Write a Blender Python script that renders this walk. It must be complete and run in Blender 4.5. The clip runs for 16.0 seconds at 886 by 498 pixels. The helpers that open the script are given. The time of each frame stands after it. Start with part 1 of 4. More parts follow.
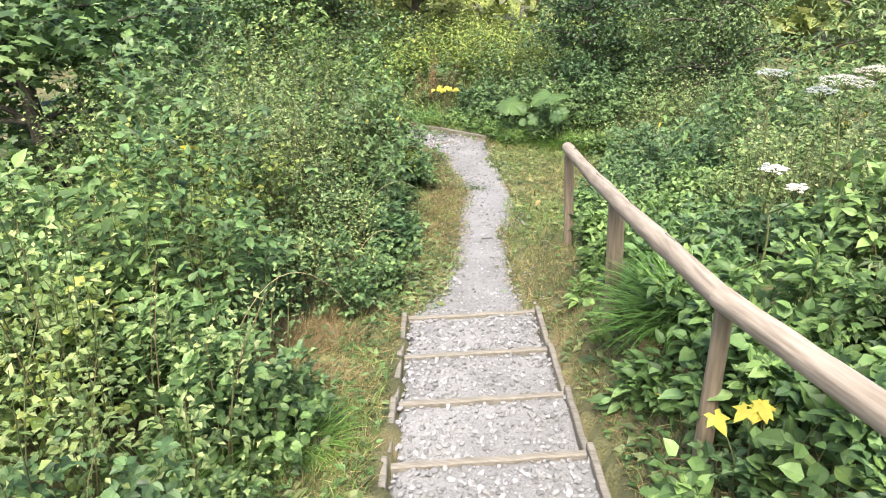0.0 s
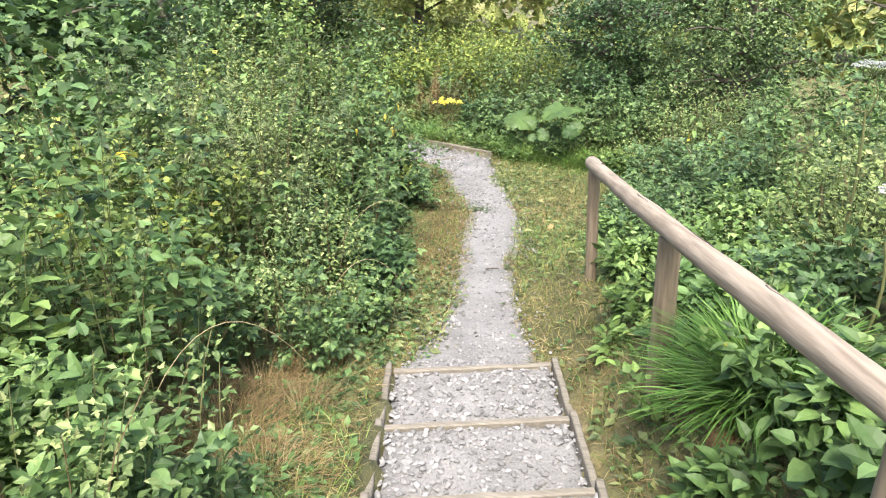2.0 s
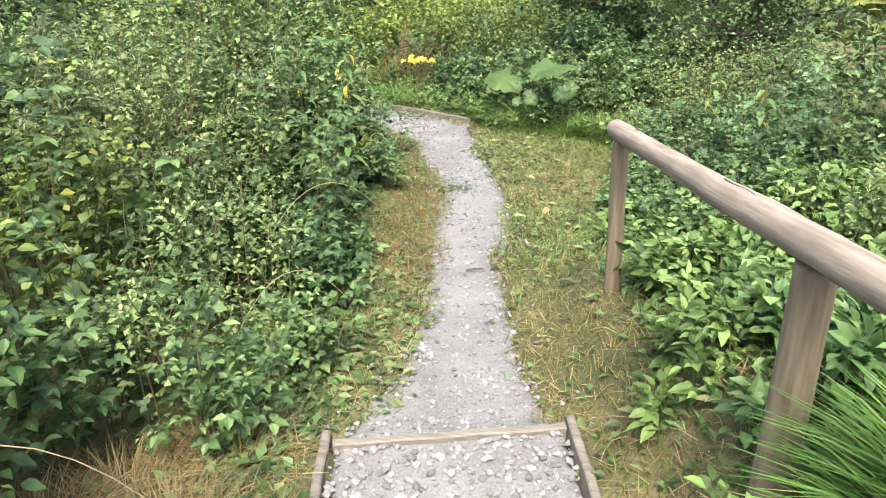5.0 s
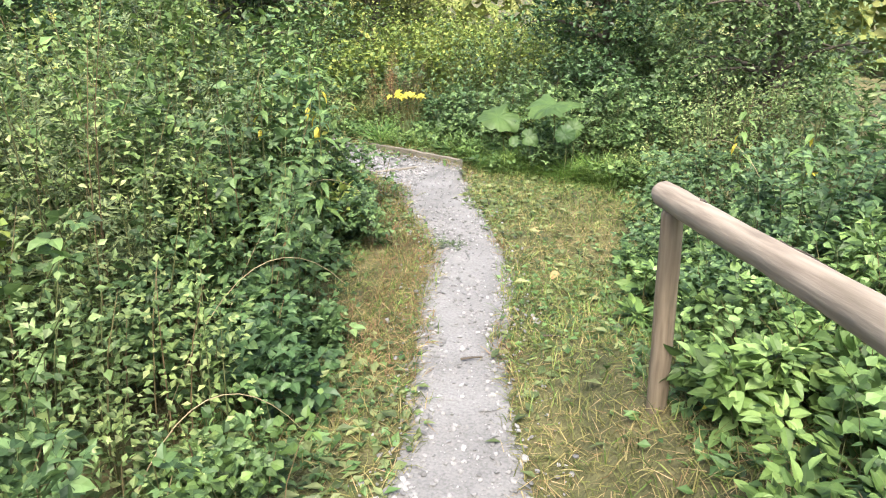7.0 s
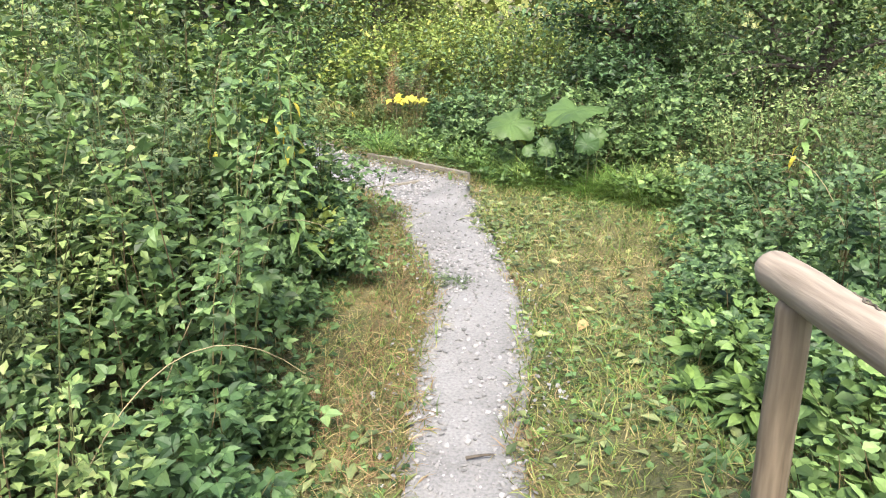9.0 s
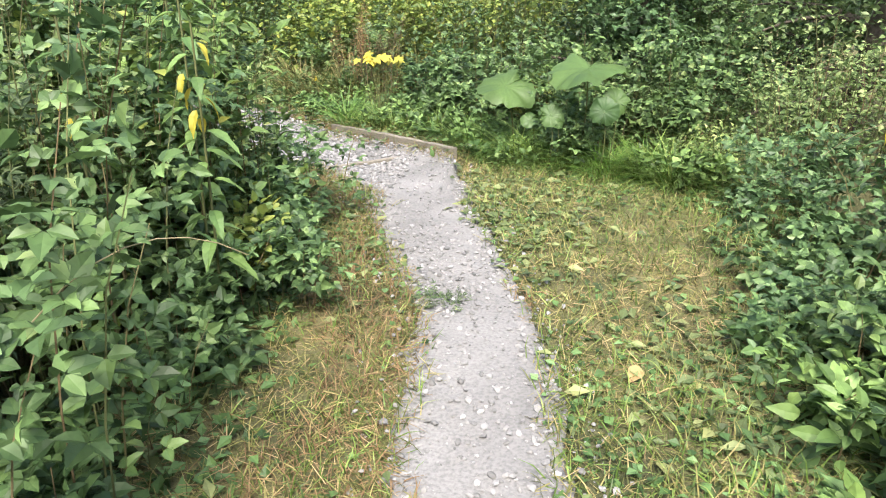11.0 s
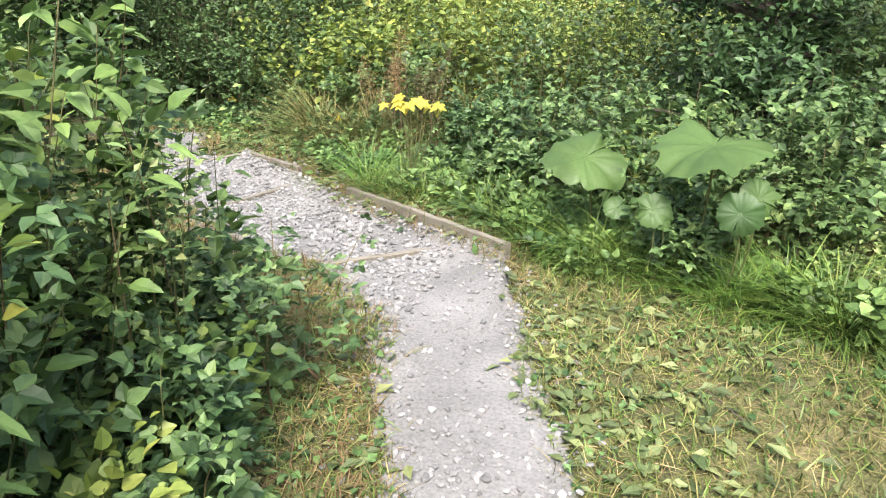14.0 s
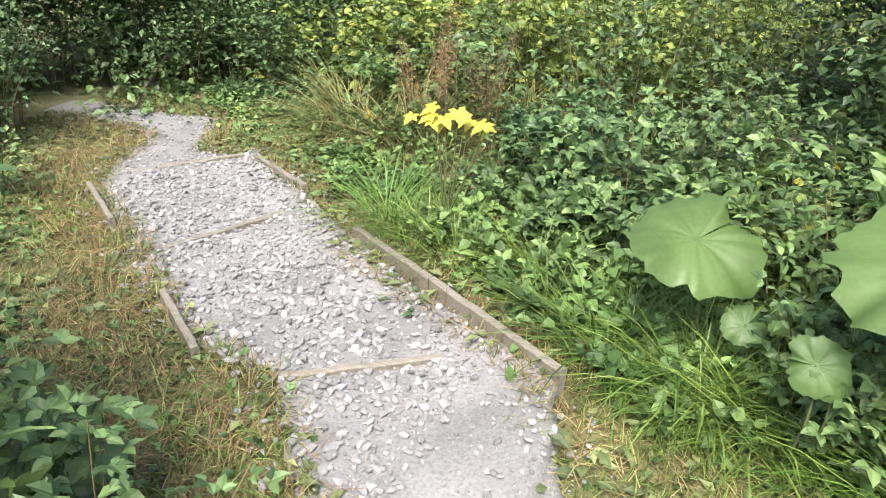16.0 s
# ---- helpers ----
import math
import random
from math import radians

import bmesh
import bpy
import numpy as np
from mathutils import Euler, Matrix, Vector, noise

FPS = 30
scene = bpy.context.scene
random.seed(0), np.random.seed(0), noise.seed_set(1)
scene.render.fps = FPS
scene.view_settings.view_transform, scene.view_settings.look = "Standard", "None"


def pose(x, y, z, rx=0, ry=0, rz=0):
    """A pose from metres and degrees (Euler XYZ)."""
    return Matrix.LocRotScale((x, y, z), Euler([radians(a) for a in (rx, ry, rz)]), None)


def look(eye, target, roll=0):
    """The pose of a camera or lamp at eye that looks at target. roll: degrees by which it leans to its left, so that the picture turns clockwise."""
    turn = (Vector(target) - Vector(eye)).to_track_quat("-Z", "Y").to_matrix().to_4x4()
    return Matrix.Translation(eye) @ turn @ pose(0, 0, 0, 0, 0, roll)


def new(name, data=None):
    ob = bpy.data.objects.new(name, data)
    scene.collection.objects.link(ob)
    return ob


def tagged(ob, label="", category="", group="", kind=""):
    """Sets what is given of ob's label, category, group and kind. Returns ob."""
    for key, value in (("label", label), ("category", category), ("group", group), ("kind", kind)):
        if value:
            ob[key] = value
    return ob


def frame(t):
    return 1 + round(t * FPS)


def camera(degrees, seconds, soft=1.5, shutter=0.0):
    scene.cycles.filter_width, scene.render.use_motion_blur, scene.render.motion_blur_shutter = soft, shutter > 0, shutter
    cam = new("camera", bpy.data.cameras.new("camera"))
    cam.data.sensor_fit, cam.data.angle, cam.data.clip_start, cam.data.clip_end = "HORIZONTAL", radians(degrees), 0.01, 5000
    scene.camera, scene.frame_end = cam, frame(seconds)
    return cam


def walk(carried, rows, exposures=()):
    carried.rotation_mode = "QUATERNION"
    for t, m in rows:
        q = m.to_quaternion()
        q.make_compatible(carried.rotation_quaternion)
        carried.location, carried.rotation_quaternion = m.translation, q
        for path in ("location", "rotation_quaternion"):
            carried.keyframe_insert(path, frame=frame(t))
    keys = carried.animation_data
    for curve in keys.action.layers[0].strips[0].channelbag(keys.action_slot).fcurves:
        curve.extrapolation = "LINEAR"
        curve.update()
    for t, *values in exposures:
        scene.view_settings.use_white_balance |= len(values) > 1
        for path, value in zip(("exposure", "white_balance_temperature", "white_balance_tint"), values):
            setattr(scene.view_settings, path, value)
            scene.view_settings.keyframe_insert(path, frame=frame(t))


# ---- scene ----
cam = camera(65.5, 16.0, soft=1.1)
PATH = [
    (0, (0.867, -4.008, 2.494), (0.404, -2.254, 1.652), -1.0),
    (0.5, (0.811, -3.755, 2.353), (0.37, -1.988, 1.527), -1.0),
    (1, (0.78, -3.544, 2.347), (0.34, -1.778, 1.517), -0.5),
    (1.5, (0.73, -3.315, 2.205), (0.247, -1.549, 1.402), -1.4),
    (2, (0.675, -3.12, 2.179), (0.2, -1.346, 1.388), -0.1),
    (2.5, (0.648, -2.938, 2.118), (0.185, -1.151, 1.35), 0.1),
    (3, (0.57, -2.687, 2.033), (0.151, -0.885, 1.274), -0.2),
    (3.2, (0.561, -2.609, 2.018), (0.15, -0.812, 1.243), 0.2),
    (5.3, (0.362, -1.781, 1.789), (-0.037, -0.025, 0.918), 0.2),
    (5.5, (0.343, -1.714, 1.794), (-0.05, 0.046, 0.928), 0.1),
    (6, (0.357, -1.478, 1.786), (-0.043, 0.282, 0.924), 0.8),
    (6.5, (0.322, -1.29, 1.743), (-0.097, 0.483, 0.918), 0.8),
    (7, (0.221, -1.042, 1.669), (-0.161, 0.756, 0.883), 0.5),
    (7.5, (0.198, -0.838, 1.655), (-0.179, 0.954, 0.852), 2.0),
    (8, (0.138, -0.633, 1.597), (-0.249, 1.167, 0.816), 0.8),
    (8.5, (0.099, -0.368, 1.584), (-0.301, 1.43, 0.803), -0.0),
    (8.7, (0.104, -0.302, 1.589), (-0.311, 1.491, 0.806), -0.3),
    (10.8, (-0.184, 0.776, 1.235), (-0.539, 2.548, 0.379), -0.5),
    (11, (-0.197, 0.905, 1.238), (-0.538, 2.678, 0.377), 0.1),
    (11.5, (-0.227, 1.167, 1.26), (-0.596, 2.931, 0.392), 1.2),
    (12, (-0.324, 1.455, 1.242), (-0.724, 3.225, 0.401), 1.0),
    (12.5, (-0.329, 1.675, 1.24), (-0.785, 3.446, 0.431), 2.2),
    (13, (-0.41, 1.896, 1.25), (-0.893, 3.652, 0.425), 0.7),
    (13.5, (-0.464, 2.177, 1.225), (-0.945, 3.934, 0.398), 0.9),
    (14, (-0.522, 2.539, 1.17), (-0.994, 4.295, 0.339), 1.4),
    (14.5, (-0.592, 2.913, 1.168), (-1.042, 4.66, 0.305), 0.6),
    (15, (-0.62, 3.26, 1.165), (-1.094, 4.982, 0.264), 1.0),
    (15.5, (-0.709, 3.641, 1.139), (-1.25, 5.33, 0.216), 1.3),
    (16, (-0.755, 3.946, 1.136), (-1.407, 5.583, 0.191), 2.6),
]
walk(cam, [(t, look(eye, target, roll)) for t, eye, target, roll in PATH])

# ---- world and light: bright overcast day ----
ELEV, TURN = radians(58), radians(172)
world = bpy.data.worlds.new("overcast_sky")
scene.world = world
world.use_nodes = True
wn = world.node_tree
sky = wn.nodes.new("ShaderNodeTexSky")
sky.sky_type, sky.sun_disc, sky.sun_elevation, sky.sun_rotation = "NISHITA", False, ELEV, TURN
sky.dust_density, sky.air_density, sky.ozone_density = 4.0, 1.0, 0.6
wn.links.new(sky.outputs[0], wn.nodes["Background"].inputs[0])
wn.nodes["Background"].inputs[1].default_value = 0.145
sun_data = bpy.data.lights.new("sun", "SUN")
sun_data.energy, sun_data.angle, sun_data.color = 2.5, radians(24), (1.0, 0.96, 0.9)
sun = new("sun", sun_data)
sun.matrix_world = look((0, 0, 0), (-math.sin(TURN) * math.cos(ELEV), -math.cos(TURN) * math.cos(ELEV), -math.sin(ELEV)))
scene.view_settings.exposure = 1.65


# ---- materials ----
def nodes_of(name):
    m = bpy.data.materials.new(name)
    m.use_nodes = True
    return m, m.node_tree, m.node_tree.nodes["Principled BSDF"]


def ramp(tree, stops, source):
    r = tree.nodes.new("ShaderNodeValToRGB")
    while len(r.color_ramp.elements) < len(stops):
        r.color_ramp.elements.new(0.5)
    for e, (p, c) in zip(r.color_ramp.elements, stops):
        e.position, e.color = p, (*c, 1)
    tree.links.new(source, r.inputs[0])
    return r.outputs[0]


def noise_tex(tree, scale, detail=4, stretch=None):
    co = tree.nodes.new("ShaderNodeTexCoord").outputs["Object"]
    if stretch:
        mp = tree.nodes.new("ShaderNodeMapping")
        mp.inputs["Scale"].default_value = stretch
        tree.links.new(co, mp.inputs[0])
        co = mp.outputs[0]
    n = tree.nodes.new("ShaderNodeTexNoise")
    n.inputs["Scale"].default_value, n.inputs["Detail"].default_value = scale, detail
    tree.links.new(co, n.inputs["Vector"])
    return n.outputs["Fac"]


def blend(tree, fac, a, b, kind="MIX"):
    mx = tree.nodes.new("ShaderNodeMix")
    mx.data_type, mx.blend_type = "RGBA", kind
    for sock, val in ((mx.inputs[0], fac), (mx.inputs[6], a), (mx.inputs[7], b)):
        if isinstance(val, (int, float)):
            sock.default_value = val
        elif isinstance(val, tuple):
            sock.default_value = (*val, 1)
        else:
            tree.links.new(val, sock)
    return mx.outputs[2]


def bump(tree, height, strength, dist, bsdf):
    b = tree.nodes.new("ShaderNodeBump")
    b.inputs["Strength"].default_value, b.inputs["Distance"].default_value = strength, dist
    tree.links.new(height, b.inputs["Height"])
    tree.links.new(b.outputs[0], bsdf.inputs["Normal"])


def leaf_material(name, stops, rough=0.55, glow=0.24, gain=1.0):
    """Leaves: each its own green, with some light passing through."""
    m, t, p = nodes_of(name)
    isl = t.nodes.new("ShaderNodeNewGeometry").outputs["Random Per Island"]
    c = ramp(t, stops, isl)
    c = blend(t, noise_tex(t, 1.3, 2), c, blend(t, 0.18, c, (0.16, 0.17, 0.05)))
    oi = t.nodes.new("ShaderNodeObjectInfo").outputs["Random"]
    c = blend(t, 0.8, c, ramp(t, [(0, (0.55, 0.66, 0.7)), (0.5, (1, 1, 1)), (1, (1.0, 0.97, 0.82))], oi), "MULTIPLY")
    c = blend(t, 0.55, c, ramp(t, [(0.35, (0.62 * gain, 0.58 * gain, 0.66 * gain)), (0.62, (1.2 * gain, 1.1 * gain, 1.24 * gain))], noise_tex(t, 4.5, 2)), "MULTIPLY")
    c = blend(t, 0.3, c, ramp(t, [(0.3, (0.4, 0.4, 0.4)), (0.7, (1, 1, 1))], noise_tex(t, 60, 3)), "MULTIPLY")
    t.links.new(c, p.inputs["Base Color"])
    p.inputs["Roughness"].default_value = rough
    p.inputs["Specular IOR Level"].default_value = 0.4
    tr = t.nodes.new("ShaderNodeBsdfTranslucent")
    t.links.new(c, tr.inputs[0])
    mix = t.nodes.new("ShaderNodeMixShader")
    mix.inputs[0].default_value = glow
    t.links.new(p.outputs[0], mix.inputs[1])
    t.links.new(tr.outputs[0], mix.inputs[2])
    t.links.new(mix.outputs[0], t.nodes["Material Output"].inputs[0])
    return m


def wood_material(name, dark, light, stretch, rough=0.75):
    m, t, p = nodes_of(name)
    grain = noise_tex(t, 9, 6, stretch)
    c = ramp(t, [(0.3, dark), (0.62, light)], grain)
    c = blend(t, noise_tex(t, 3, 3), c, blend(t, 0.5, c, (0.16, 0.15, 0.11)))
    oi = t.nodes.new("ShaderNodeObjectInfo").outputs["Random"]
    c = blend(t, 0.35, c, ramp(t, [(0, (0.6, 0.6, 0.6)), (1, (1, 1, 1))], oi), "MULTIPLY")
    t.links.new(c, p.inputs["Base Color"])
    p.inputs["Roughness"].default_value = rough
    bump(t, grain, 0.5, 0.006, p)
    return m


def speckle_material(name, stops, scale, rough=0.9, fine=140, depth=0.01):
    m, t, p = nodes_of(name)
    n = noise_tex(t, scale, 6)
    c = ramp(t, stops, n)
    f = noise_tex(t, fine, 4)
    c = blend(t, 0.6, c, ramp(t, [(0.3, (0.45, 0.45, 0.45)), (0.6, (1, 1, 1))], f), "MULTIPLY")
    t.links.new(c, p.inputs["Base Color"])
    p.inputs["Roughness"].default_value = rough
    bump(t, f, 0.7, depth, p)
    return m


def island_material(name, stops, rough=0.85):
    m, t, p = nodes_of(name)
    isl = t.nodes.new("ShaderNodeNewGeometry").outputs["Random Per Island"]
    c = ramp(t, stops, isl)
    c = blend(t, 0.4, c, ramp(t, [(0.3, (0.5, 0.5, 0.5)), (0.65, (1, 1, 1))], noise_tex(t, 90, 3)), "MULTIPLY")
    t.links.new(c, p.inputs["Base Color"])
    p.inputs["Roughness"].default_value = rough
    return m


G = {
    "nettle": leaf_material("nettle_leaf", [(0, (0.034, 0.078, 0.02)), (0.5, (0.105, 0.2, 0.052)), (0.85, (0.2, 0.33, 0.09)), (1, (0.25, 0.4, 0.14))], gain=1.36),
    "bramble": leaf_material("bramble_leaf", [(0, (0.026, 0.064, 0.022)), (0.55, (0.083, 0.165, 0.056)), (0.9, (0.15, 0.26, 0.085)), (1, (0.22, 0.32, 0.12))], 0.5, gain=1.36),
    "mugwort": leaf_material("mugwort_leaf", [(0, (0.0434, 0.0737, 0.0286)), (0.5, (0.117, 0.17, 0.067)), (0.9, (0.223, 0.28, 0.116)), (1, (0.281, 0.316, 0.123))], gain=1.36),
    "bright": leaf_material("young_leaf", [(0, (0.0578, 0.108, 0.0172)), (0.5, (0.162, 0.246, 0.0446)), (0.9, (0.297, 0.37, 0.084)), (1, (0.351, 0.365, 0.0718))], 0.5, gain=1.36),
    "pale": leaf_material("hedge_leaf", [(0, (0.05, 0.095, 0.026)), (0.45, (0.15, 0.235, 0.066)), (0.85, (0.27, 0.36, 0.12)), (1, (0.36, 0.42, 0.17))], gain=1.36),
    # sunlight on the far growth is put into this lighter leaf colour
    "sun_tint": leaf_material("leaf_sunlit_tint", [(0, (0.16, 0.22, 0.05)), (0.5, (0.33, 0.4, 0.11)), (1, (0.5, 0.5, 0.2))], 0.55, 0.4),
    # shade under the back growth is put into this darker leaf colour
    "dark": leaf_material("leaf_shade_tint", [(0, (0.026, 0.0567, 0.0202)), (0.6, (0.0766, 0.145, 0.0491)), (1, (0.141, 0.257, 0.0821))], 0.45, gain=1.36),
    "grass": leaf_material("grass_blade", [(0, (0.0401, 0.0798, 0.011)), (0.6, (0.145, 0.255, 0.0402)), (1, (0.342, 0.437, 0.109))], 0.5),
    "lush": leaf_material("lush_grass_blade", [(0, (0.07, 0.17, 0.025)), (0.6, (0.17, 0.36, 0.06)), (1, (0.32, 0.5, 0.13))], 0.45, 0.35),
    "verge": leaf_material("verge_grass", [(0, (0.0668, 0.0798, 0.0176)), (0.45, (0.225, 0.23, 0.0581)), (0.8, (0.382, 0.33, 0.105)), (1, (0.585, 0.46, 0.193))], 0.7),
    "dry": leaf_material("dry_grass", [(0, (0.22, 0.145, 0.065)), (0.5, (0.37, 0.27, 0.125)), (1, (0.54, 0.42, 0.22))], 0.8, 0.25),
    "rust": leaf_material("seed_head", [(0, (0.2, 0.115, 0.052)), (1, (0.36, 0.235, 0.115))], 0.8, 0.2),
    "butterbur": leaf_material("butterbur_leaf", [(0, (0.075, 0.155, 0.042)), (1, (0.105, 0.195, 0.058))], 0.5, 0.3),
    "yellow": leaf_material("yellow_leaf", [(0, (0.5, 0.42, 0.04)), (1, (0.7, 0.62, 0.08))], 0.6, 0.3),
    "white": leaf_material("umbel_flower", [(0, (0.6, 0.61, 0.5)), (1, (0.82, 0.82, 0.75))], 0.8, 0.3),
}
STEM = island_material("green_stem", [(0, (0.06, 0.08, 0.025)), (0.6, (0.11, 0.12, 0.04)), (1, (0.15, 0.1, 0.05))])
TWIG = island_material("brown_twig", [(0, (0.05, 0.035, 0.022)), (1, (0.16, 0.11, 0.07))])
BARK = speckle_material("bark", [(0.3, (0.05, 0.04, 0.03)), (0.7, (0.14, 0.115, 0.085))], 6, fine=40, depth=0.02)
SOIL = speckle_material("soil", [(0.3, (0.06, 0.065, 0.025)), (0.5, (0.12, 0.115, 0.045)), (0.72, (0.2, 0.165, 0.075))], 2.2, fine=70, depth=0.02)
GRIT = speckle_material("limestone_grit", [(0.25, (0.14, 0.136, 0.131)), (0.5, (0.2, 0.195, 0.189)), (0.75, (0.25, 0.244, 0.237))], 2.6, fine=75, depth=0.006)
STONE = island_material("limestone_chip", [(0, (0.13, 0.127, 0.123)), (0.3, (0.2, 0.196, 0.191)), (0.8, (0.27, 0.265, 0.259)), (1, (0.34, 0.334, 0.327))])
RAIL = wood_material("weathered_rail_wood", (0.22, 0.165, 0.12), (0.42, 0.335, 0.26), (6, 6, 0.5))
POST = wood_material("post_wood", (0.13, 0.09, 0.055), (0.28, 0.21, 0.14), (6, 6, 0.5))
BOARD = wood_material("board_wood", (0.13, 0.112, 0.088), (0.235, 0.208, 0.172), (0.8, 9, 9))


# ---- ground shape ----
DROP_AT = [-9, -4, -1.02, 0.1, 0.3, 1.83, 3.64, 4.95, 5.9, 6.93, 8.5, 12, 40, 400]
DROP_TO = [1.7, 0.8, 0.185, 0.0, -0.05, -0.18, -0.31, -0.36, -0.43, -0.53, -0.62, -0.8, -1.0, -1.0]
LEFT = [(0.75, -4.8), (0.6, -4.0), (0.0, -1.72), (-0.45, 0.0), (-0.36, 0.6), (-0.4, 1.38), (-0.65, 2.38), (-0.8, 3.5), (-1.1, 4.09), (-1.51, 4.96), (-1.98, 5.49), (-2.5, 5.62), (-3.15, 6.05), (-4.05, 6.6), (-4.36, 7.1), (-4.56, 7.6), (-4.85, 7.72), (-5.8, 7.68)]
RIGHT = [(1.65, -4.5), (1.5, -3.7), (0.9, -1.42), (0.4, 0.29), (0.2, 0.7), (0.03, 1.25), (-0.09, 1.94), (-0.16, 2.9), (-0.35, 3.65), (-0.64, 4.5), (-0.88, 5.3), (-1.12, 5.84), (-1.75, 6.22), (-2.28, 6.58), (-3.0, 7.12), (-3.66, 7.58), (-4.05, 7.54), (-4.24, 7.8), (-4.48, 8.3), (-5.1, 8.16), (-5.9, 8.12)]


def resample(pts, n):
    p = np.array(pts, float)
    d = np.r_[0, np.cumsum(np.linalg.norm(np.diff(p, axis=0), axis=1))]
    s = np.linspace(0, d[-1], n)
    return np.stack([np.interp(s, d, p[:, 0]), np.interp(s, d, p[:, 1])], 1)


def inside(poly, x, y):
    hit = np.zeros(np.shape(x), bool)
    for (ax, ay), (bx, by) in zip(poly, np.roll(poly, -1, axis=0)):
        hit ^= ((ay > y) != (by > y)) & (x < (bx - ax) * (y - ay) / ((by - ay) or 1e-9) + ax)
    return hit


def off_line(line, x, y):
    """Distance to a polyline."""
    best = np.full(np.shape(x), 1e9)
    for a, b in zip(line[:-1], line[1:]):
        d = b - a
        s = np.clip(((x - a[0]) * d[0] + (y - a[1]) * d[1]) / (d @ d), 0, 1)
        best = np.minimum(best, np.hypot(x - a[0] - s * d[0], y - a[1] - s * d[1]))
    return best


PATH_POLY = np.array(LEFT + RIGHT[::-1])
R_LINE = np.array(RIGHT)
L_LINE = np.array(LEFT)
BEYOND = np.array([(1.65, -4.5), (1.5, -3.7), (0.9, -1.42), (0.4, 0.29), (0.03, 1.25), (-0.16, 2.9), (-0.4, 4), (3, 6), (9, 0), (9, -9), (2.6, -9)])


BANK_2 = np.array([(-1.0, 5.83), (-1.75, 6.24), (-2.28, 6.6), (-3.0, 7.1), (-3.6, 7.5), (-3.6, 10), (0.5, 10), (0.5, 5.8)])


def slope(x, y):
    return np.interp(0.97 * np.asarray(y) - 0.24 * np.asarray(x), DROP_AT, DROP_TO)


def level(x, y):
    """Height of the soil."""
    x, y = np.asarray(x, float), np.asarray(y, float)
    d = off_line(R_LINE, x, y)
    q = 0.97 * y - 0.24 * x
    rise = np.clip((d - 0.06) / 0.46, 0, 1)
    bank = np.where(inside(BEYOND, x, y), (rise * rise * (3 - 2 * rise)) * np.interp(q, [-0.4, 0.9, 2.0, 3.2], [0.5, 0.27, 0.1, 0]) + np.clip(d - 0.5, 0, 1.2) * np.interp(q, [0, 3], [0.15, 0]), 0) * np.clip((5.5 - x) / 2.5, 0, 1) * np.clip((y + 8) / 3, 0, 1)
    bank = bank + np.where(inside(BANK_2, x, y), np.clip(d / 0.12, 0, 1) * np.clip((-0.85 - x) / 0.5, 0, 1) * 0.1, 0)
    wave = 0.025 * np.sin(2.1 * x + 0.7) * np.sin(1.7 * y) + 0.012 * np.sin(7 * x) * np.cos(6 * y + 1)
    return slope(x, y) + bank + wave * np.clip(d, 0, 1) - np.where(inside(PATH_POLY, x, y), np.where(q < 0.15, 0.2, np.clip(np.minimum(d, off_line(L_LINE, x, y)) / 0.1, 0, 1) * 0.1), 0.0)


# ---- mesh helpers ----
def mesh_from(name, v, f, mat, smooth=False):
    """A mesh of triangles from arrays."""
    me = bpy.data.meshes.new(name)
    f = np.asarray(f, np.int32)
    me.vertices.add(len(v))
    me.vertices.foreach_set("co", np.asarray(v, np.float32).ravel())
    me.loops.add(f.size)
    me.loops.foreach_set("vertex_index", f.ravel())
    me.polygons.add(len(f))
    me.polygons.foreach_set("loop_start", np.arange(0, f.size, 3, dtype=np.int32))
    me.polygons.foreach_set("use_smooth", np.full(len(f), smooth))
    me.update(calc_edges=True)
    me.materials.append(mat)
    return me


def part_of(name, v, f, mat, parent, label="", smooth=False):
    ob = new(name, mesh_from(name, v, f, mat, smooth))
    ob.parent = parent
    if parent is not None:
        ob.matrix_parent_inverse = parent.matrix_basis.inverted()
    return tagged(ob, label)


def part(name, bm, mat, parent, label="", smooth=False):
    me = bpy.data.meshes.new(name)
    bm.to_mesh(me)
    bm.free()
    me.materials.append(mat)
    for p in me.polygons:
        p.use_smooth = smooth
    ob = new(name, me)
    ob.parent = parent
    if parent is not None:
        ob.matrix_parent_inverse = parent.matrix_basis.inverted()
    return tagged(ob, label)


def base(name, x, y, label, category, group="", kind=""):
    """The empty at the foot of a thing."""
    ob = new(name)
    ob.matrix_basis = pose(x, y, float(level(x, y)))
    ob.empty_display_size = 0.05
    return tagged(ob, label, category, group, kind)


def ovate(w, fold=0.12, droop=0.18, teeth=0.0):
    v = [(0, 0, 0)]
    for y, k in ((0.22, 0.8), (0.5, 1.0), (0.78, 0.55)):
        z = -droop * y * y
        v += [(0, y, z), (-w / 2 * k, y + teeth, z + fold * k * w), (w / 2 * k, y + teeth, z + fold * k * w)]
    v.append((0, 1, -droop))
    f = [(0, 1, 2), (0, 3, 1), (1, 4, 5), (1, 5, 2), (1, 3, 6), (1, 6, 4), (4, 7, 8), (4, 8, 5), (4, 6, 9), (4, 9, 7), (7, 10, 8), (7, 9, 10)]
    return np.array(v, float), np.array(f)


def blade(w, bend):
    ys = np.array([0, 0.35, 0.7, 1.0])
    v = []
    for y in ys[:3]:
        v += [(-w / 2 * (1 - 0.5 * y), y * (1 - 0.2 * bend * y), -bend * y * y), (w / 2 * (1 - 0.5 * y), y * (1 - 0.2 * bend * y), -bend * y * y)]
    v.append((0, 1 - 0.2 * bend, -bend))
    return np.array(v, float), np.array([(0, 1, 3), (0, 3, 2), (2, 3, 5), (2, 5, 4), (4, 5, 6)])


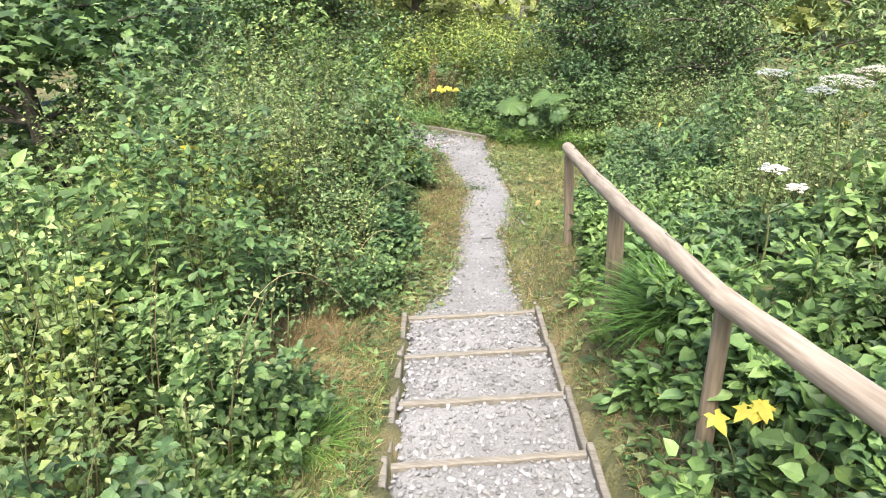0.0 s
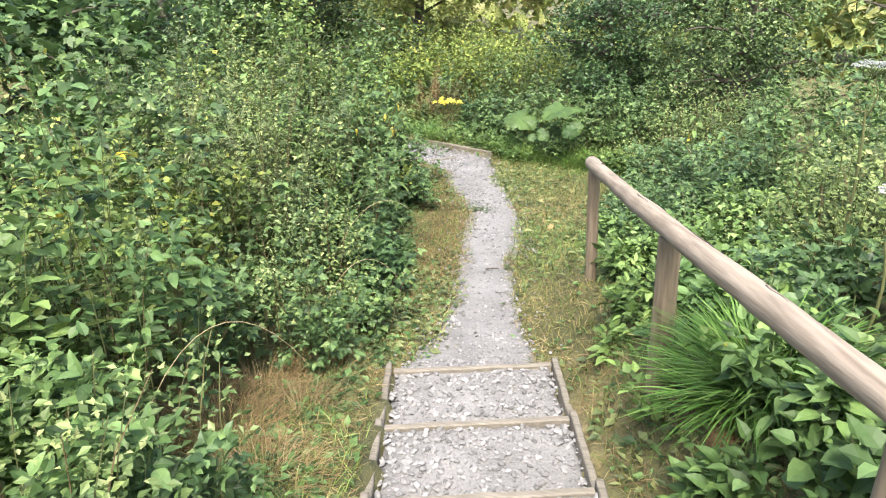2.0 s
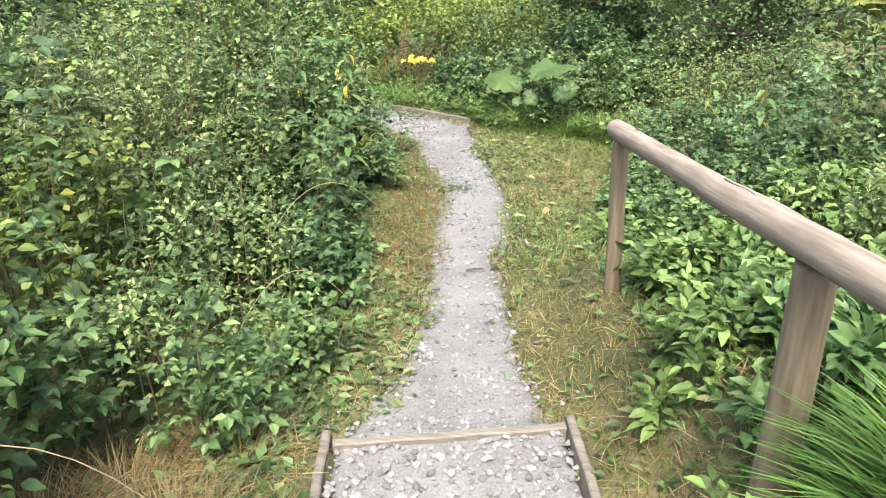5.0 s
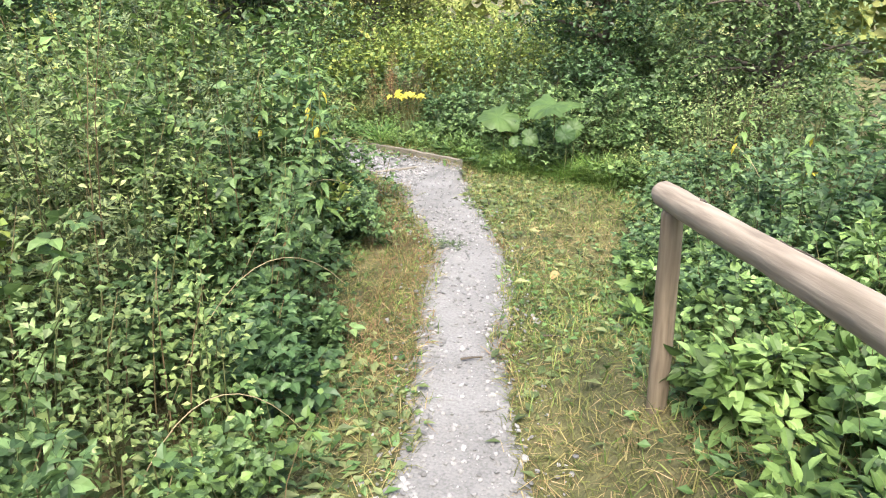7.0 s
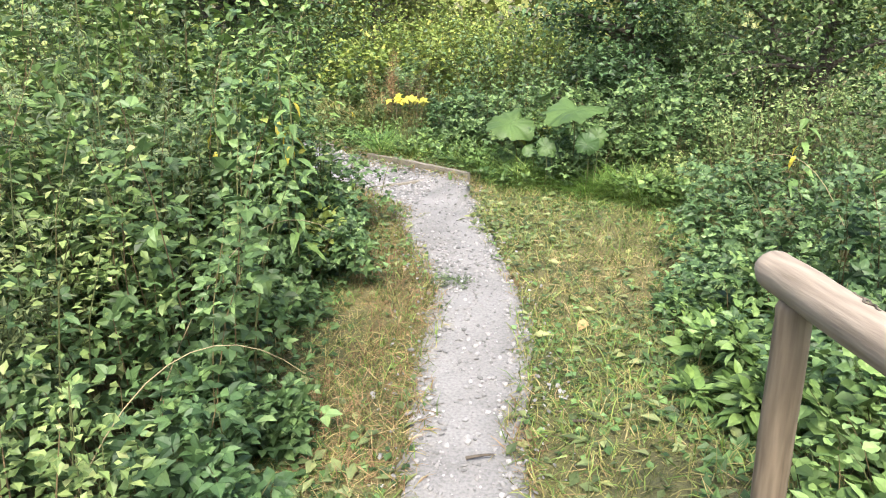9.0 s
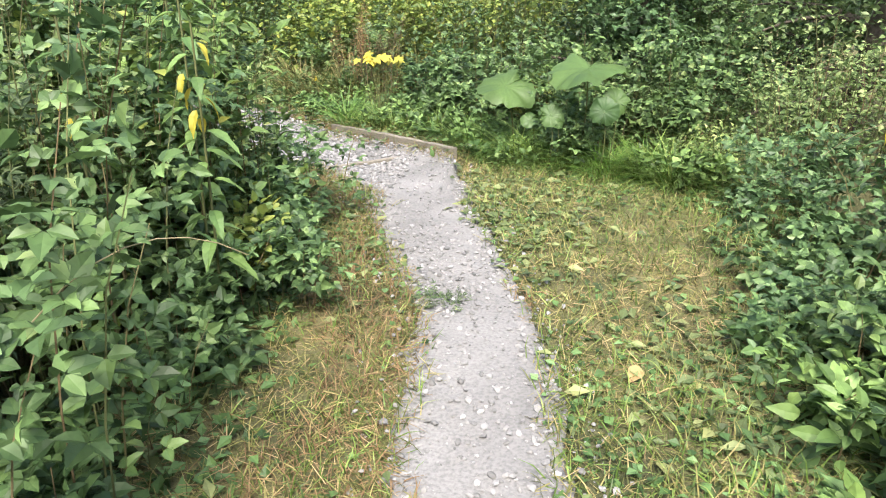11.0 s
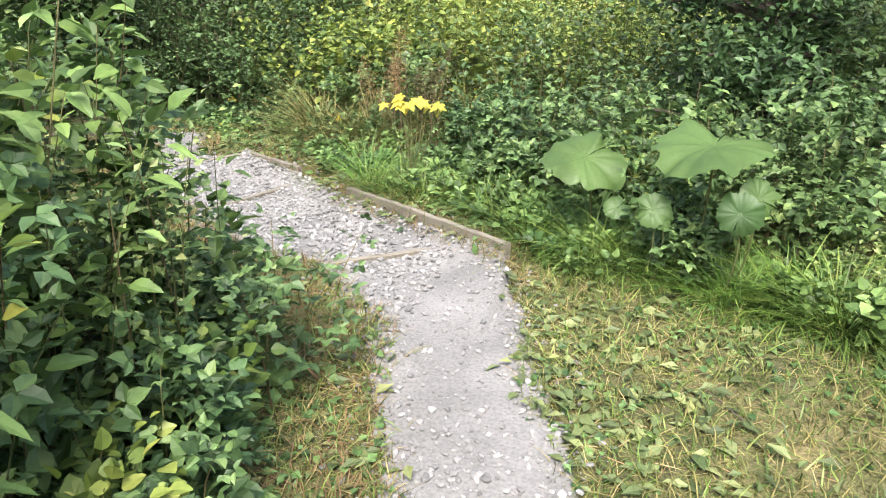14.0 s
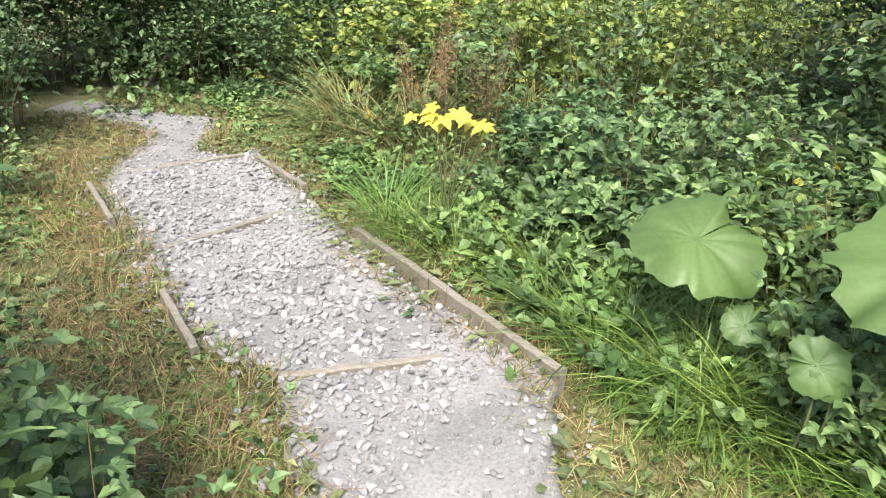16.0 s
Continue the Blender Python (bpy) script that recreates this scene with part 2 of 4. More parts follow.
def sprig(w, bend):
    """A short blade of three triangles."""
    return np.array([(-w / 2, 0, 0), (w / 2, 0, 0), (-w * 0.35, 0.55, -0.3 * bend), (w * 0.35, 0.55, -0.3 * bend), (0, 1 - 0.2 * bend, -bend)], float), np.array([(0, 1, 3), (0, 3, 2), (2, 3, 4)])


def palmate():
    """A lobed leaf like a maple's."""
    a = np.radians([-150, -120, -95, -62, -40, -22, 0, 22, 40, 62, 95, 120, 150])
    r = np.array([0.28, 0.5, 0.34, 0.72, 0.45, 0.62, 1.0, 0.62, 0.45, 0.72, 0.34, 0.5, 0.28])
    v = [(0, 0, 0.03)] + [(k * math.sin(t), k * math.cos(t), -0.18 * k * k) for t, k in zip(a, r)]
    return np.array(v, float) * 0.8, np.array([(0, i + 1, i) for i in range(1, 13)])


def joined(*pieces):
    v, f, n = [], [], 0
    for a, b in pieces:
        v.append(a), f.append(np.asarray(b) + n)
        n += len(a)
    return np.concatenate(v), np.concatenate(f)


def turned(shape, deg, scale=1.0, shift=(0, 0, 0)):
    a = radians(deg)
    m = np.array([(math.cos(a), -math.sin(a), 0), (math.sin(a), math.cos(a), 0), (0, 0, 1)])
    return shape[0] @ m.T * scale + np.array(shift), shape[1]


def leafy(w, fold=0.12, droop=0.18):
    """A pointed leaf with a fuller, slightly toothed outline."""
    rows = [(0.1, 0.6), (0.26, 0.97), (0.45, 1.0), (0.64, 0.74), (0.84, 0.38)]
    v = [(0, 0, 0)]
    for i, (y, k) in enumerate(rows):
        z = -droop * y * y
        v += [(0, y, z), (-w / 2 * k, y + 0.03 * (-1) ** i, z + fold * k * w), (w / 2 * k, y - 0.03 * (-1) ** i, z + fold * k * w)]
    v.append((0, 1, -droop))
    f = [(0, 1, 2), (0, 3, 1)]
    for a in (1, 4, 7, 10):
        f += [(a, a + 3, a + 4), (a, a + 4, a + 1), (a, a + 2, a + 5), (a, a + 5, a + 3)]
    f += [(13, 16, 14), (13, 15, 16)]
    return np.array(v, float), np.array(f)


def lite(w, fold=0.12, droop=0.16):
    """A plain folded leaf for plants further off."""
    return np.array([(0, 0, 0), (0, 0.5, -droop * 0.25), (-w / 2, 0.45, fold * w), (w / 2, 0.45, fold * w), (0, 1, -droop)], float), np.array([(0, 1, 2), (0, 3, 1), (1, 4, 2), (1, 3, 4)])


def middling(w, fold=0.12, droop=0.16):
    """A folded leaf with two widths."""
    v = [(0, 0, 0), (-w * 0.48, 0.28, fold * w), (w * 0.48, 0.28, fold * w), (0, 0.4, -droop * 0.2), (-w * 0.36, 0.66, fold * w * 0.6), (w * 0.36, 0.66, fold * w * 0.6), (0, 1, -droop)]
    return np.array(v, float), np.array([(0, 3, 1), (0, 2, 3), (3, 4, 1), (3, 2, 5), (3, 6, 4), (3, 5, 6)])


SHAPES = {
    "nettle": leafy(0.52, 0.15, 0.22),
    "round": leafy(0.8, 0.1, 0.14),
    "narrow": ovate(0.27, 0.1, 0.25),
    "small": lite(0.62),
    "trio": joined(turned(middling(0.74), 0, 1.0, (0, 0.25, 0)), turned(middling(0.72), 75, 0.85, (-0.05, 0.2, 0)), turned(middling(0.72), -75, 0.85, (0.05, 0.2, 0))),
    "trio_far": joined(turned(lite(0.74), 0, 1.0, (0, 0.25, 0)), turned(lite(0.72), 75, 0.85, (-0.05, 0.2, 0)), turned(lite(0.72), -75, 0.85, (0.05, 0.2, 0))),
    "nettle_far": lite(0.55, 0.15, 0.22),
    "round_far": lite(0.85, 0.1, 0.12),
    "weed": middling(0.85, 0.1, 0.12),
    "palm": palmate(),
    "feather": joined(*[turned(lite(0.3), t * 55, 0.48, (0, y, 0)) for t in (-1, 1) for y in (0.2, 0.55)], turned(lite(0.32), 0, 0.55, (0, 0.55, 0))),
}


def unit(a):
    return a / np.maximum(np.linalg.norm(a, axis=-1, keepdims=True), 1e-9)


def swarm(shape, pos, ahead, up, size):
    """Many copies of one small shape as arrays of vertices and triangles."""
    tv, tf = shape
    ahead = unit(ahead)
    side = unit(np.cross(ahead, up))
    norm = np.cross(side, ahead)
    size = np.asarray(size)[:, None, None]
    v = pos[:, None, :] + size * (tv[None, :, 0:1] * side[:, None] + tv[None, :, 1:2] * ahead[:, None] + tv[None, :, 2:3] * norm[:, None])
    f = tf[None] + (np.arange(len(pos)) * len(tv))[:, None, None]
    return v.reshape(-1, 3), f.reshape(-1, 3)


def tubes(curves, r0, r1, sides=3):
    """Tapered stems along curves (n, k, 3)."""
    n, k, _ = curves.shape
    tan = unit(np.gradient(curves, axis=1))
    ref = np.where(np.abs(tan[..., 2:3]) > 0.9, np.array([1.0, 0, 0]), np.array([0, 0, 1.0]))
    a = unit(np.cross(tan, ref))
    b = np.cross(tan, a)
    rad = (np.asarray(r0).reshape(-1, 1) + (np.asarray(r1) - np.asarray(r0)).reshape(-1, 1) * np.linspace(0, 1, k))[:, :, None, None]
    ang = np.arange(sides) / sides * 2 * math.pi
    ring = np.cos(ang)[None, None, :, None] * a[:, :, None] + np.sin(ang)[None, None, :, None] * b[:, :, None]
    v = (curves[:, :, None] + rad * ring).reshape(-1, 3)
    f = []
    for i in range(k - 1):
        for j in range(sides):
            p, q = i * sides + j, i * sides + (j + 1) % sides
            f += [(p, q, q + sides), (p, q + sides, p + sides)]
    f = np.array(f)[None] + (np.arange(n) * k * sides)[:, None, None]
    return v, f.reshape(-1, 3)


def bend(p0, p1, p2, t):
    t = t[..., None]
    return (1 - t) ** 2 * p0 + 2 * t * (1 - t) * p1 + t * t * p2


def clump(name, label, cat, group, x, y, r, h, shoots, leaves, shape, size, mat, seed, spread=0.06, lean=0.35, low=0.12, stem=0.004, stem_mat=None, lift=0.2, extra=None):
    """A clump of leafy shoots that rise from the ground and lean outwards."""
    g = np.random.default_rng(seed)
    ob = base(name, x, y, label, cat, group)
    th, rr = g.uniform(0, 2 * math.pi, shoots), np.sqrt(g.uniform(0, 1, shoots))
    out = np.stack([np.cos(th), np.sin(th), np.zeros(shoots)], 1)
    p0 = np.array([x, y, 0]) + out * (rr * r)[:, None]
    p0[:, 2] = level(p0[:, 0], p0[:, 1]) - 0.02
    # shoots gather in a few mounds of uneven height, with dark hollows between
    m = max(2, int((r / 0.15) ** 2))
    ma, mr = np.arange(m) * 2.4 + g.uniform(0, 6.3), np.sqrt((np.arange(m) + 0.5) / m) * r
    hubs = np.stack([x + mr * np.cos(ma), y + mr * np.sin(ma)], 1) + g.normal(0, 0.03, (m, 2))
    near = np.argmin(np.linalg.norm(p0[:, None, :2] - hubs[None], axis=2), axis=1)
    top_of = g.uniform(0.6, 1.12, m)[near]
    tall = h * top_of * g.uniform(0.8, 1.06, shoots) * (1 - 0.3 * rr ** 2)
    way = out * (rr * lean * tall)[:, None] + g.normal(0, 0.1, (shoots, 3)) * tall[:, None]
    way[:, :2] += (hubs[near] - p0[:, :2]) * 0.5
    way[:, 2] = 0
    p2 = p0 + way
    p2[:, 2] = p0[:, 2] + tall
    p1 = p0 + way * 0.25
    p1[:, 2] = p0[:, 2] + tall * 0.7
    ts = np.broadcast_to(np.linspace(0, 1, 4), (shoots, 4))
    v, f = tubes(bend(p0[:, None], p1[:, None], p2[:, None], ts), np.full(shoots, stem), np.full(shoots, stem * 0.35))
    tagged(part_of("stem_growth", v, f, stem_mat or STEM, ob), kind="stuff")
    t = low + (1 - low) * g.uniform(0, 1, (shoots, leaves)) ** 0.74
    pos = bend(p0[:, None], p1[:, None], p2[:, None], t).reshape(-1, 3)
    n = len(pos)
    az = g.uniform(0, 2 * math.pi, n)
    el = np.clip(g.normal(lift, 0.45, n), -1.2, 1.2)
    ahead = np.stack([np.cos(az) * np.cos(el), np.sin(az) * np.cos(el), np.sin(el)], 1)
    pos = pos + ahead * (g.uniform(0.1, 1, n) * spread)[:, None]
    pos[:, 2] = np.maximum(pos[:, 2], level(pos[:, 0], pos[:, 1]) + 0.02)
    up = np.array([0, 0, 1.0]) + g.normal(0, 0.35, (n, 3))
    s = size * g.uniform(0.5, 1.15, n) * (1.15 - 0.45 * t.ravel())
    v, f = swarm(SHAPES[shape], pos, ahead, up, s)
    tagged(part_of("foliage", v, f, G[mat], ob), kind="stuff")
    if extra:
        k = g.choice(n, min(n, extra[0]), replace=False)
        v, f = swarm(SHAPES[shape], pos[k] + ahead[k] * 0.02, ahead[k], up[k], s[k] * 1.15)
        tagged(part_of("yellowed_foliage", v, f, G[extra[1]], ob, "a few leaves turned yellow"), kind="stuff")
    return ob


# ---- ground, path ----
def axis_of(lo, hi, step):
    mid = np.arange(lo, hi + 1e-6, step)
    far = np.array([0.6, 1.4, 2.6, 4.5, 7.5, 12, 20, 35, 60, 110, 200, 400])
    return np.r_[(lo - far)[::-1], mid, hi + far]


def grid_faces(nx, ny):
    i, j = np.meshgrid(np.arange(nx - 1), np.arange(ny - 1), indexing="ij")
    a = (i * ny + j).ravel()
    return np.concatenate([np.stack([a, a + ny, a + ny + 1], 1), np.stack([a, a + ny + 1, a + 1], 1)])


gx, gy = axis_of(-8, 5, 0.07), axis_of(-6, 11, 0.07)
GX, GY = np.meshgrid(gx, gy, indexing="ij")
ground_ob = new("ground", mesh_from("ground", np.stack([GX, GY, level(GX, GY)], -1).reshape(-1, 3), grid_faces(len(gx), len(gy)), SOIL, True))
tagged(ground_ob, "dark soil with moss and plant litter under the verges", "ground", kind="structure")

# steps: boards from the low end of the first flight upwards, then the second flight
STEP_L, STEP_R, STEP_D = np.array([-0.45, 0.0]), np.array([0.4, 0.29]), np.array([0.152, -0.58])
STEP_Z = [0.0, 0.075, 0.175, 0.29, 0.41, 0.53, 0.65, 0.77]
FLIGHT_2 = [((-1.98, 5.5), (-1.42, 5.92), -0.405), ((-3.14, 6.14), (-2.8, 6.88), -0.5), ((-4.2, 6.85), (-3.66, 7.62), -0.57)]


def path_top(x, y):
    """Height of the gravel: level treads behind each board, a gentle fall between."""
    x, y = np.asarray(x, float), np.asarray(y, float)
    z = slope(x, y)
    n = np.array([-0.323, 0.947])
    q = (x - STEP_L[0]) * n[0] + (y - STEP_L[1]) * n[1]
    k = np.clip(np.floor(-q / 0.597), 0, 7).astype(int)
    z = np.where(q < 0, np.array(STEP_Z)[k] - 0.012, z)
    heap = np.where((x < -1.0) & (x > -3.6) & (y > 5), np.clip(1 - off_line(R_LINE, x, y) / 0.3, 0, 1), 0)
    z = z + 0.085 * heap
    return z + 0.005 * np.sin(5 * x + 2 * y) * np.sin(4 * y - 1.3 * x) + 0.003 * np.sin(13 * x + 5) * np.sin(11 * y)


def gravel_path():
    n, m = 520, 26
    l, r = resample(LEFT, n), resample(RIGHT, n)
    g = np.random.default_rng(3)
    k = np.arange(n)
    rag = lambda p: 0.16 * np.convolve(g.normal(0, 1, n + 14), np.ones(15) / 15, "valid") + 0.05 * np.convolve(g.normal(0, 1, n + 3), np.ones(4) / 4, "valid") + 0 * p
    free = np.clip((l[:, 1] - 0.15) * 4, 0, 1)
    w = np.linspace(0, 1, m)
    e = unit(r - l)
    l, r = l - e * (np.abs(rag(0.3)) * free)[:, None], r + e * (np.abs(rag(1.9)) * free)[:, None]
    l, r = l - e * (0.01 * free)[:, None], r + e * (0.01 * free)[:, None]
    p = l[:, None] + (r - l)[:, None] * w[None, :, None]
    z = path_top(p[..., 0], p[..., 1])
    z = z - 0.04 * np.maximum(0, np.abs(w - 0.5) * 2 - 0.93)[None] / 0.07
    v = np.concatenate([p, z[..., None]], -1).reshape(-1, 3)
    ob = new("gravel_path", mesh_from("gravel_path", v, grid_faces(n, m)[:, ::-1], GRIT, True))
    tagged(ob, "pale grey compacted limestone gravel footpath between mown verges", "path", kind="structure")


gravel_path()


def stones():
    """Loose limestone chips: coarse on the steps, finer and thinner elsewhere."""
    g = np.random.default_rng(11)
    bm = bmesh.new()
    bmesh.ops.create_icosphere(bm, subdivisions=1, radius=0.5)
    iv = np.array([v.co[:] for v in bm.verts])
    jf = np.array([[v.index for v in f.verts] for f in bm.faces])
    bm.free()
    octa = (np.array([(1, 0, 0), (-1, 0, 0), (0, 1, 0), (0, -1, 0), (0, 0, 1), (0, 0, -1)], float) * 0.5, np.array([(0, 2, 4), (2, 1, 4), (1, 3, 4), (3, 0, 4), (2, 0, 5), (1, 2, 5), (3, 1, 5), (0, 3, 5)]))
    ico = (iv, jf)
    for name, count, lo, hi, sparse in (("coarse_gravel", 125000, 0.014, 0.046, 0), ("fine_gravel", 70000, 0.006, 0.02, 1)):
        iv, jf = octa if sparse else ico
        x, y = g.uniform(-5.5, 1.4, count), g.uniform(-3.5, 8.4, count)
        ok = inside(PATH_POLY, x, y)
        q = (x + 0.45) * -0.323 + y * 0.947
        second = (x < -1.35) & (0.835 * -x + 0.55 * y < 7.2)
        steps = (q < -0.02) | (second & (x > -4.0))
        patch = np.sin(3.1 * x + 1) * np.sin(2.7 * y + 0.5) + g.normal(0, 0.35, count)
        edge = np.minimum(off_line(R_LINE, x, y), off_line(L_LINE, x, y))
        keep = np.where(steps, g.uniform(0, 1, count) < 0.95, (patch > 0.55) | ((edge < 0.12) & (g.uniform(0, 1, count) < 0.6)) | (g.uniform(0, 1, count) < 0.25))
        tread = np.mod(-q, 0.597)
        keep &= (q > 0.02) | ((tread > 0.02) & (tread < 0.575)) | (g.uniform(0, 1, count) < 0.12)
        ok &= keep if not sparse else (g.uniform(0, 1, count) < 0.7)
        stray = ~inside(PATH_POLY, x, y) & (edge < 0.2 * g.uniform(0, 1, count)) & (g.uniform(0, 1, count) < 0.3) & ((x - 0.4) * -0.323 + (y - 0.29) * 0.947 > 0)
        top = np.where(stray, level(x, y) + 0.01, path_top(x, y))
        ok |= stray
        x, y, top, n = x[ok], y[ok], top[ok], int(ok.sum())
        s = lo + (hi - lo) * g.uniform(0, 1, n) ** 2
        s = np.where(steps[ok], s, s * 0.75)
        th = g.uniform(0, 2 * math.pi, n)
        shape = iv[None] * g.uniform(0.72, 1.25, (n, len(iv), 1)) * (s[:, None] * np.stack([np.ones(n), g.uniform(0.6, 0.95, n), g.uniform(0.4, 0.65, n)], 1))[:, None]
        c, d = np.cos(th)[:, None], np.sin(th)[:, None]
        vx, vy = shape[..., 0] * c - shape[..., 1] * d, shape[..., 0] * d + shape[..., 1] * c
        vz = shape[..., 2] + shape[..., 0] * g.normal(0, 0.3, (n, 1))
        v = np.stack([vx + x[:, None], vy + y[:, None], vz + (top + s * 0.2)[:, None]], -1).reshape(-1, 3)
        f = (jf[None] + (np.arange(n) * len(iv))[:, None, None]).reshape(-1, 3)
        ob = new(name, mesh_from(name, v, f, STONE))
        tagged(ob, "loose angular pale grey limestone chips on the path", "gravel", kind="stuff")


stones()


def plank(name, label, a, b, top_a, top_b, high, thick, group, sink=0.0):
    """A sawn board on edge between two points, with rounded arrises and slightly uneven sides."""
    a, b = Vector((*a, 0)), Vector((*b, 0))
    d = b - a
    n = 8
    bm = bmesh.new()
    rows = []
    side = Vector((-d.y, d.x, 0)).normalized()
    c = 0.006
    for i in range(n + 1):
        s = i / n
        p = a + d * s - (a + d / 2)
        z = top_a + (top_b - top_a) * s + 0.003 * math.sin(i * 2.3 + a.x * 9)
        wob = side * (0.0015 * math.sin(i * 1.7 + a.y * 5))
        prof = [(-thick / 2, -high), (-thick / 2, -c), (-thick / 2 + c, 0), (thick / 2 - c, 0), (thick / 2, -c), (thick / 2, -high)]
        rows.append([bm.verts.new(p + wob + side * u + Vector((0, 0, z + w - top_a))) for u, w in prof])
    for r0, r1 in zip(rows[:-1], rows[1:]):
        for j in range(6):
            bm.faces.new((r0[j], r0[(j + 1) % 6], r1[(j + 1) % 6], r1[j]))
    bm.faces.new(rows[0][::-1])
    bm.faces.new(rows[-1])
    bmesh.ops.recalc_face_normals(bm, faces=bm.faces)
    ob = part(name, bm, BOARD, None)
    ob.matrix_basis = Matrix.Translation(((a.x + b.x) / 2, (a.y + b.y) / 2, top_a))
    return tagged(ob, label, "timber board", group)


for i in range(7):
    l, r = STEP_L + STEP_D * i, STEP_R + STEP_D * i
    plank("step_board", "weathered softwood riser board holding a gravel step", l, r, STEP_Z[i] + 0.012, STEP_Z[i] + 0.016, 0.13, 0.036, "step boards")
    for p, sgn in ((l, -1), (r, 1)):
        o = np.array([0.947, 0.323]) * 0.028 * sgn
        plank("edging_board", "weathered softwood side board edging the gravel steps", p + o + np.array([-0.012, 0.04]), p + o + STEP_D * 0.97, STEP_Z[i] + 0.03, STEP_Z[i] + 0.06, 0.16, 0.035, "side boards")
for a, b, z in FLIGHT_2:
    plank("step_board", "thin timber step board almost buried in gravel", a, b, z - 0.002, z - 0.004, 0.1, 0.03, "step boards")
plank("edging_board", "long sawn timber board retaining the planted bank beside the path", (-1.05, 5.83), (-1.72, 6.26), -0.3, -0.347, 0.3, 0.035, "side boards")
plank("edging_board", "long sawn timber board retaining the planted bank beside the path", (-1.725, 6.262), (-2.3, 6.63), -0.345, -0.4, 0.26, 0.035, "side boards")
plank("edging_board", "short sawn timber board retaining the bank beside gravel", (-2.86, 7.04), (-3.5, 7.43), -0.44, -0.5, 0.22, 0.035, "side boards")
plank("edging_board", "short timber edging board half hidden in dry grass", (-2.3, 5.47), (-2.72, 5.76), -0.37, -0.4, 0.12, 0.03, "side boards")
plank("edging_board", "short timber edging board half hidden in dry grass", (-3.48, 6.22), (-4.02, 6.57), -0.445, -0.48, 0.12, 0.03, "side boards")


# ---- handrail ----
def pole(name, mat, a, b, rad, label, parent, ring=18, seed=0, bow=0.0):
    """A peeled round pole from a to b, slightly crooked, with rounded ends, built along its own z."""
    g = np.random.default_rng(seed)
    a, b = Vector(a), Vector(b)
    long = (b - a).length
    s = np.r_[0, 0.004, 0.015, np.linspace(0.04, long - 0.04, max(6, int(long / 0.06))), long - 0.015, long - 0.004, long]
    cx, cy = (np.convolve(g.normal(0, 0.006, len(s) + 8), np.ones(9) / 9, "valid") for _ in "xy")
    k = rad * (1 + 0.03 * np.sin(s * 5 + seed) + np.convolve(g.normal(0, 0.025, len(s) + 2), np.ones(3) / 3, "valid"))
    cx = cx + bow * np.sin(np.pi * s / long)
    k[[0, -1]] *= 0.8
    k[[1, -2]] *= 0.93
    bm = bmesh.new()
    rows = []
    for i in range(len(s)):
        rows.append([bm.verts.new((cx[i] + k[i] * (1 + 0.025 * math.sin(3 * w + s[i] * 2) + 0.012 * math.sin(7 * w)) * math.cos(w), cy[i] + k[i] * (1 + 0.02 * math.sin(2 * w + s[i] * 3)) * math.sin(w), s[i])) for w in np.arange(ring) / ring * 2 * math.pi])
    for p, q in zip(rows[:-1], rows[1:]):
        for j in range(ring):
            bm.faces.new((p[j], p[(j + 1) % ring], q[(j + 1) % ring], q[j]))
    bm.faces.new(rows[0][::-1])
    bm.faces.new(rows[-1])
    bmesh.ops.recalc_face_normals(bm, faces=bm.faces)
    ob = part(name, bm, mat, parent, label, True)
    ob.matrix_basis = Matrix.Translation(a) @ (b - a).to_track_quat("Z", "Y").to_matrix().to_4x4()
    return ob


rail_ob = base("handrail", 0.52, 1.12, "peeled round timber handrail on posts beside the steps", "handrail")
RAIL_PTS = [(0.487, 1.31, 0.925), (1.245, -1.86, 1.38), (2.1, -4.3, 1.8)]
pole("rail", RAIL, RAIL_PTS[0], (1.247, -1.868, 1.383), 0.043, "pale weathered round rail with grain cracks", rail_ob, 20, 1, -0.025)
pole("rail", RAIL, (1.242, -1.85, 1.38), RAIL_PTS[2], 0.0425, "pale weathered round rail with grain cracks", rail_ob, 20, 3)
for i, (x, y, top, dx, dy) in enumerate(((0.515, 1.18, 0.91, 0.05, -0.02), (0.893, -0.42, 1.13, 0.04, 0.0), (1.262, -1.85, 1.345, 0.015, 0.0), (1.86, -3.6, 1.66, 0.04, 0.0))):
    foot = float(level(x + dx, y + dy)) - 0.15
    pole("post", POST, (x + dx, y + dy, foot), (x, y, top), (0.037, 0.048, 0.033, 0.05)[i], "brown round timber post", rail_ob, 18, 5 + i)

# ---- verges: mown grass and clippings ----
L_FOOT = [(0.1, -4.8), (-0.42, -1.9), (-0.62, -0.8), (-0.68, 0.2), (-0.84, 1.0), (-1.02, 1.6), (-1.28, 2.3), (-1.48, 2.9), (-1.48, 3.5), (-1.65, 4.3), (-1.85, 4.6), (-2.5, 4.75), (-3.4, 5.4), (-4.6, 6.4), (-6.2, 7.2)]
R_FOOT = [(2.1, -4.8), (1.24, -1.6), (1.0, 0.0), (0.72, 1.4), (0.68, 3.1), (0.85, 4.4), (0.8, 5.6), (-0.3, 6.1), (-1.15, 6.2), (-2.2, 6.95), (-3.0, 7.5), (-3.9, 8.1), (-5.6, 8.9)]
TURN_AT = L_FOOT.index((-1.85, 4.6))
OPEN = np.array(L_FOOT + R_FOOT[::-1])


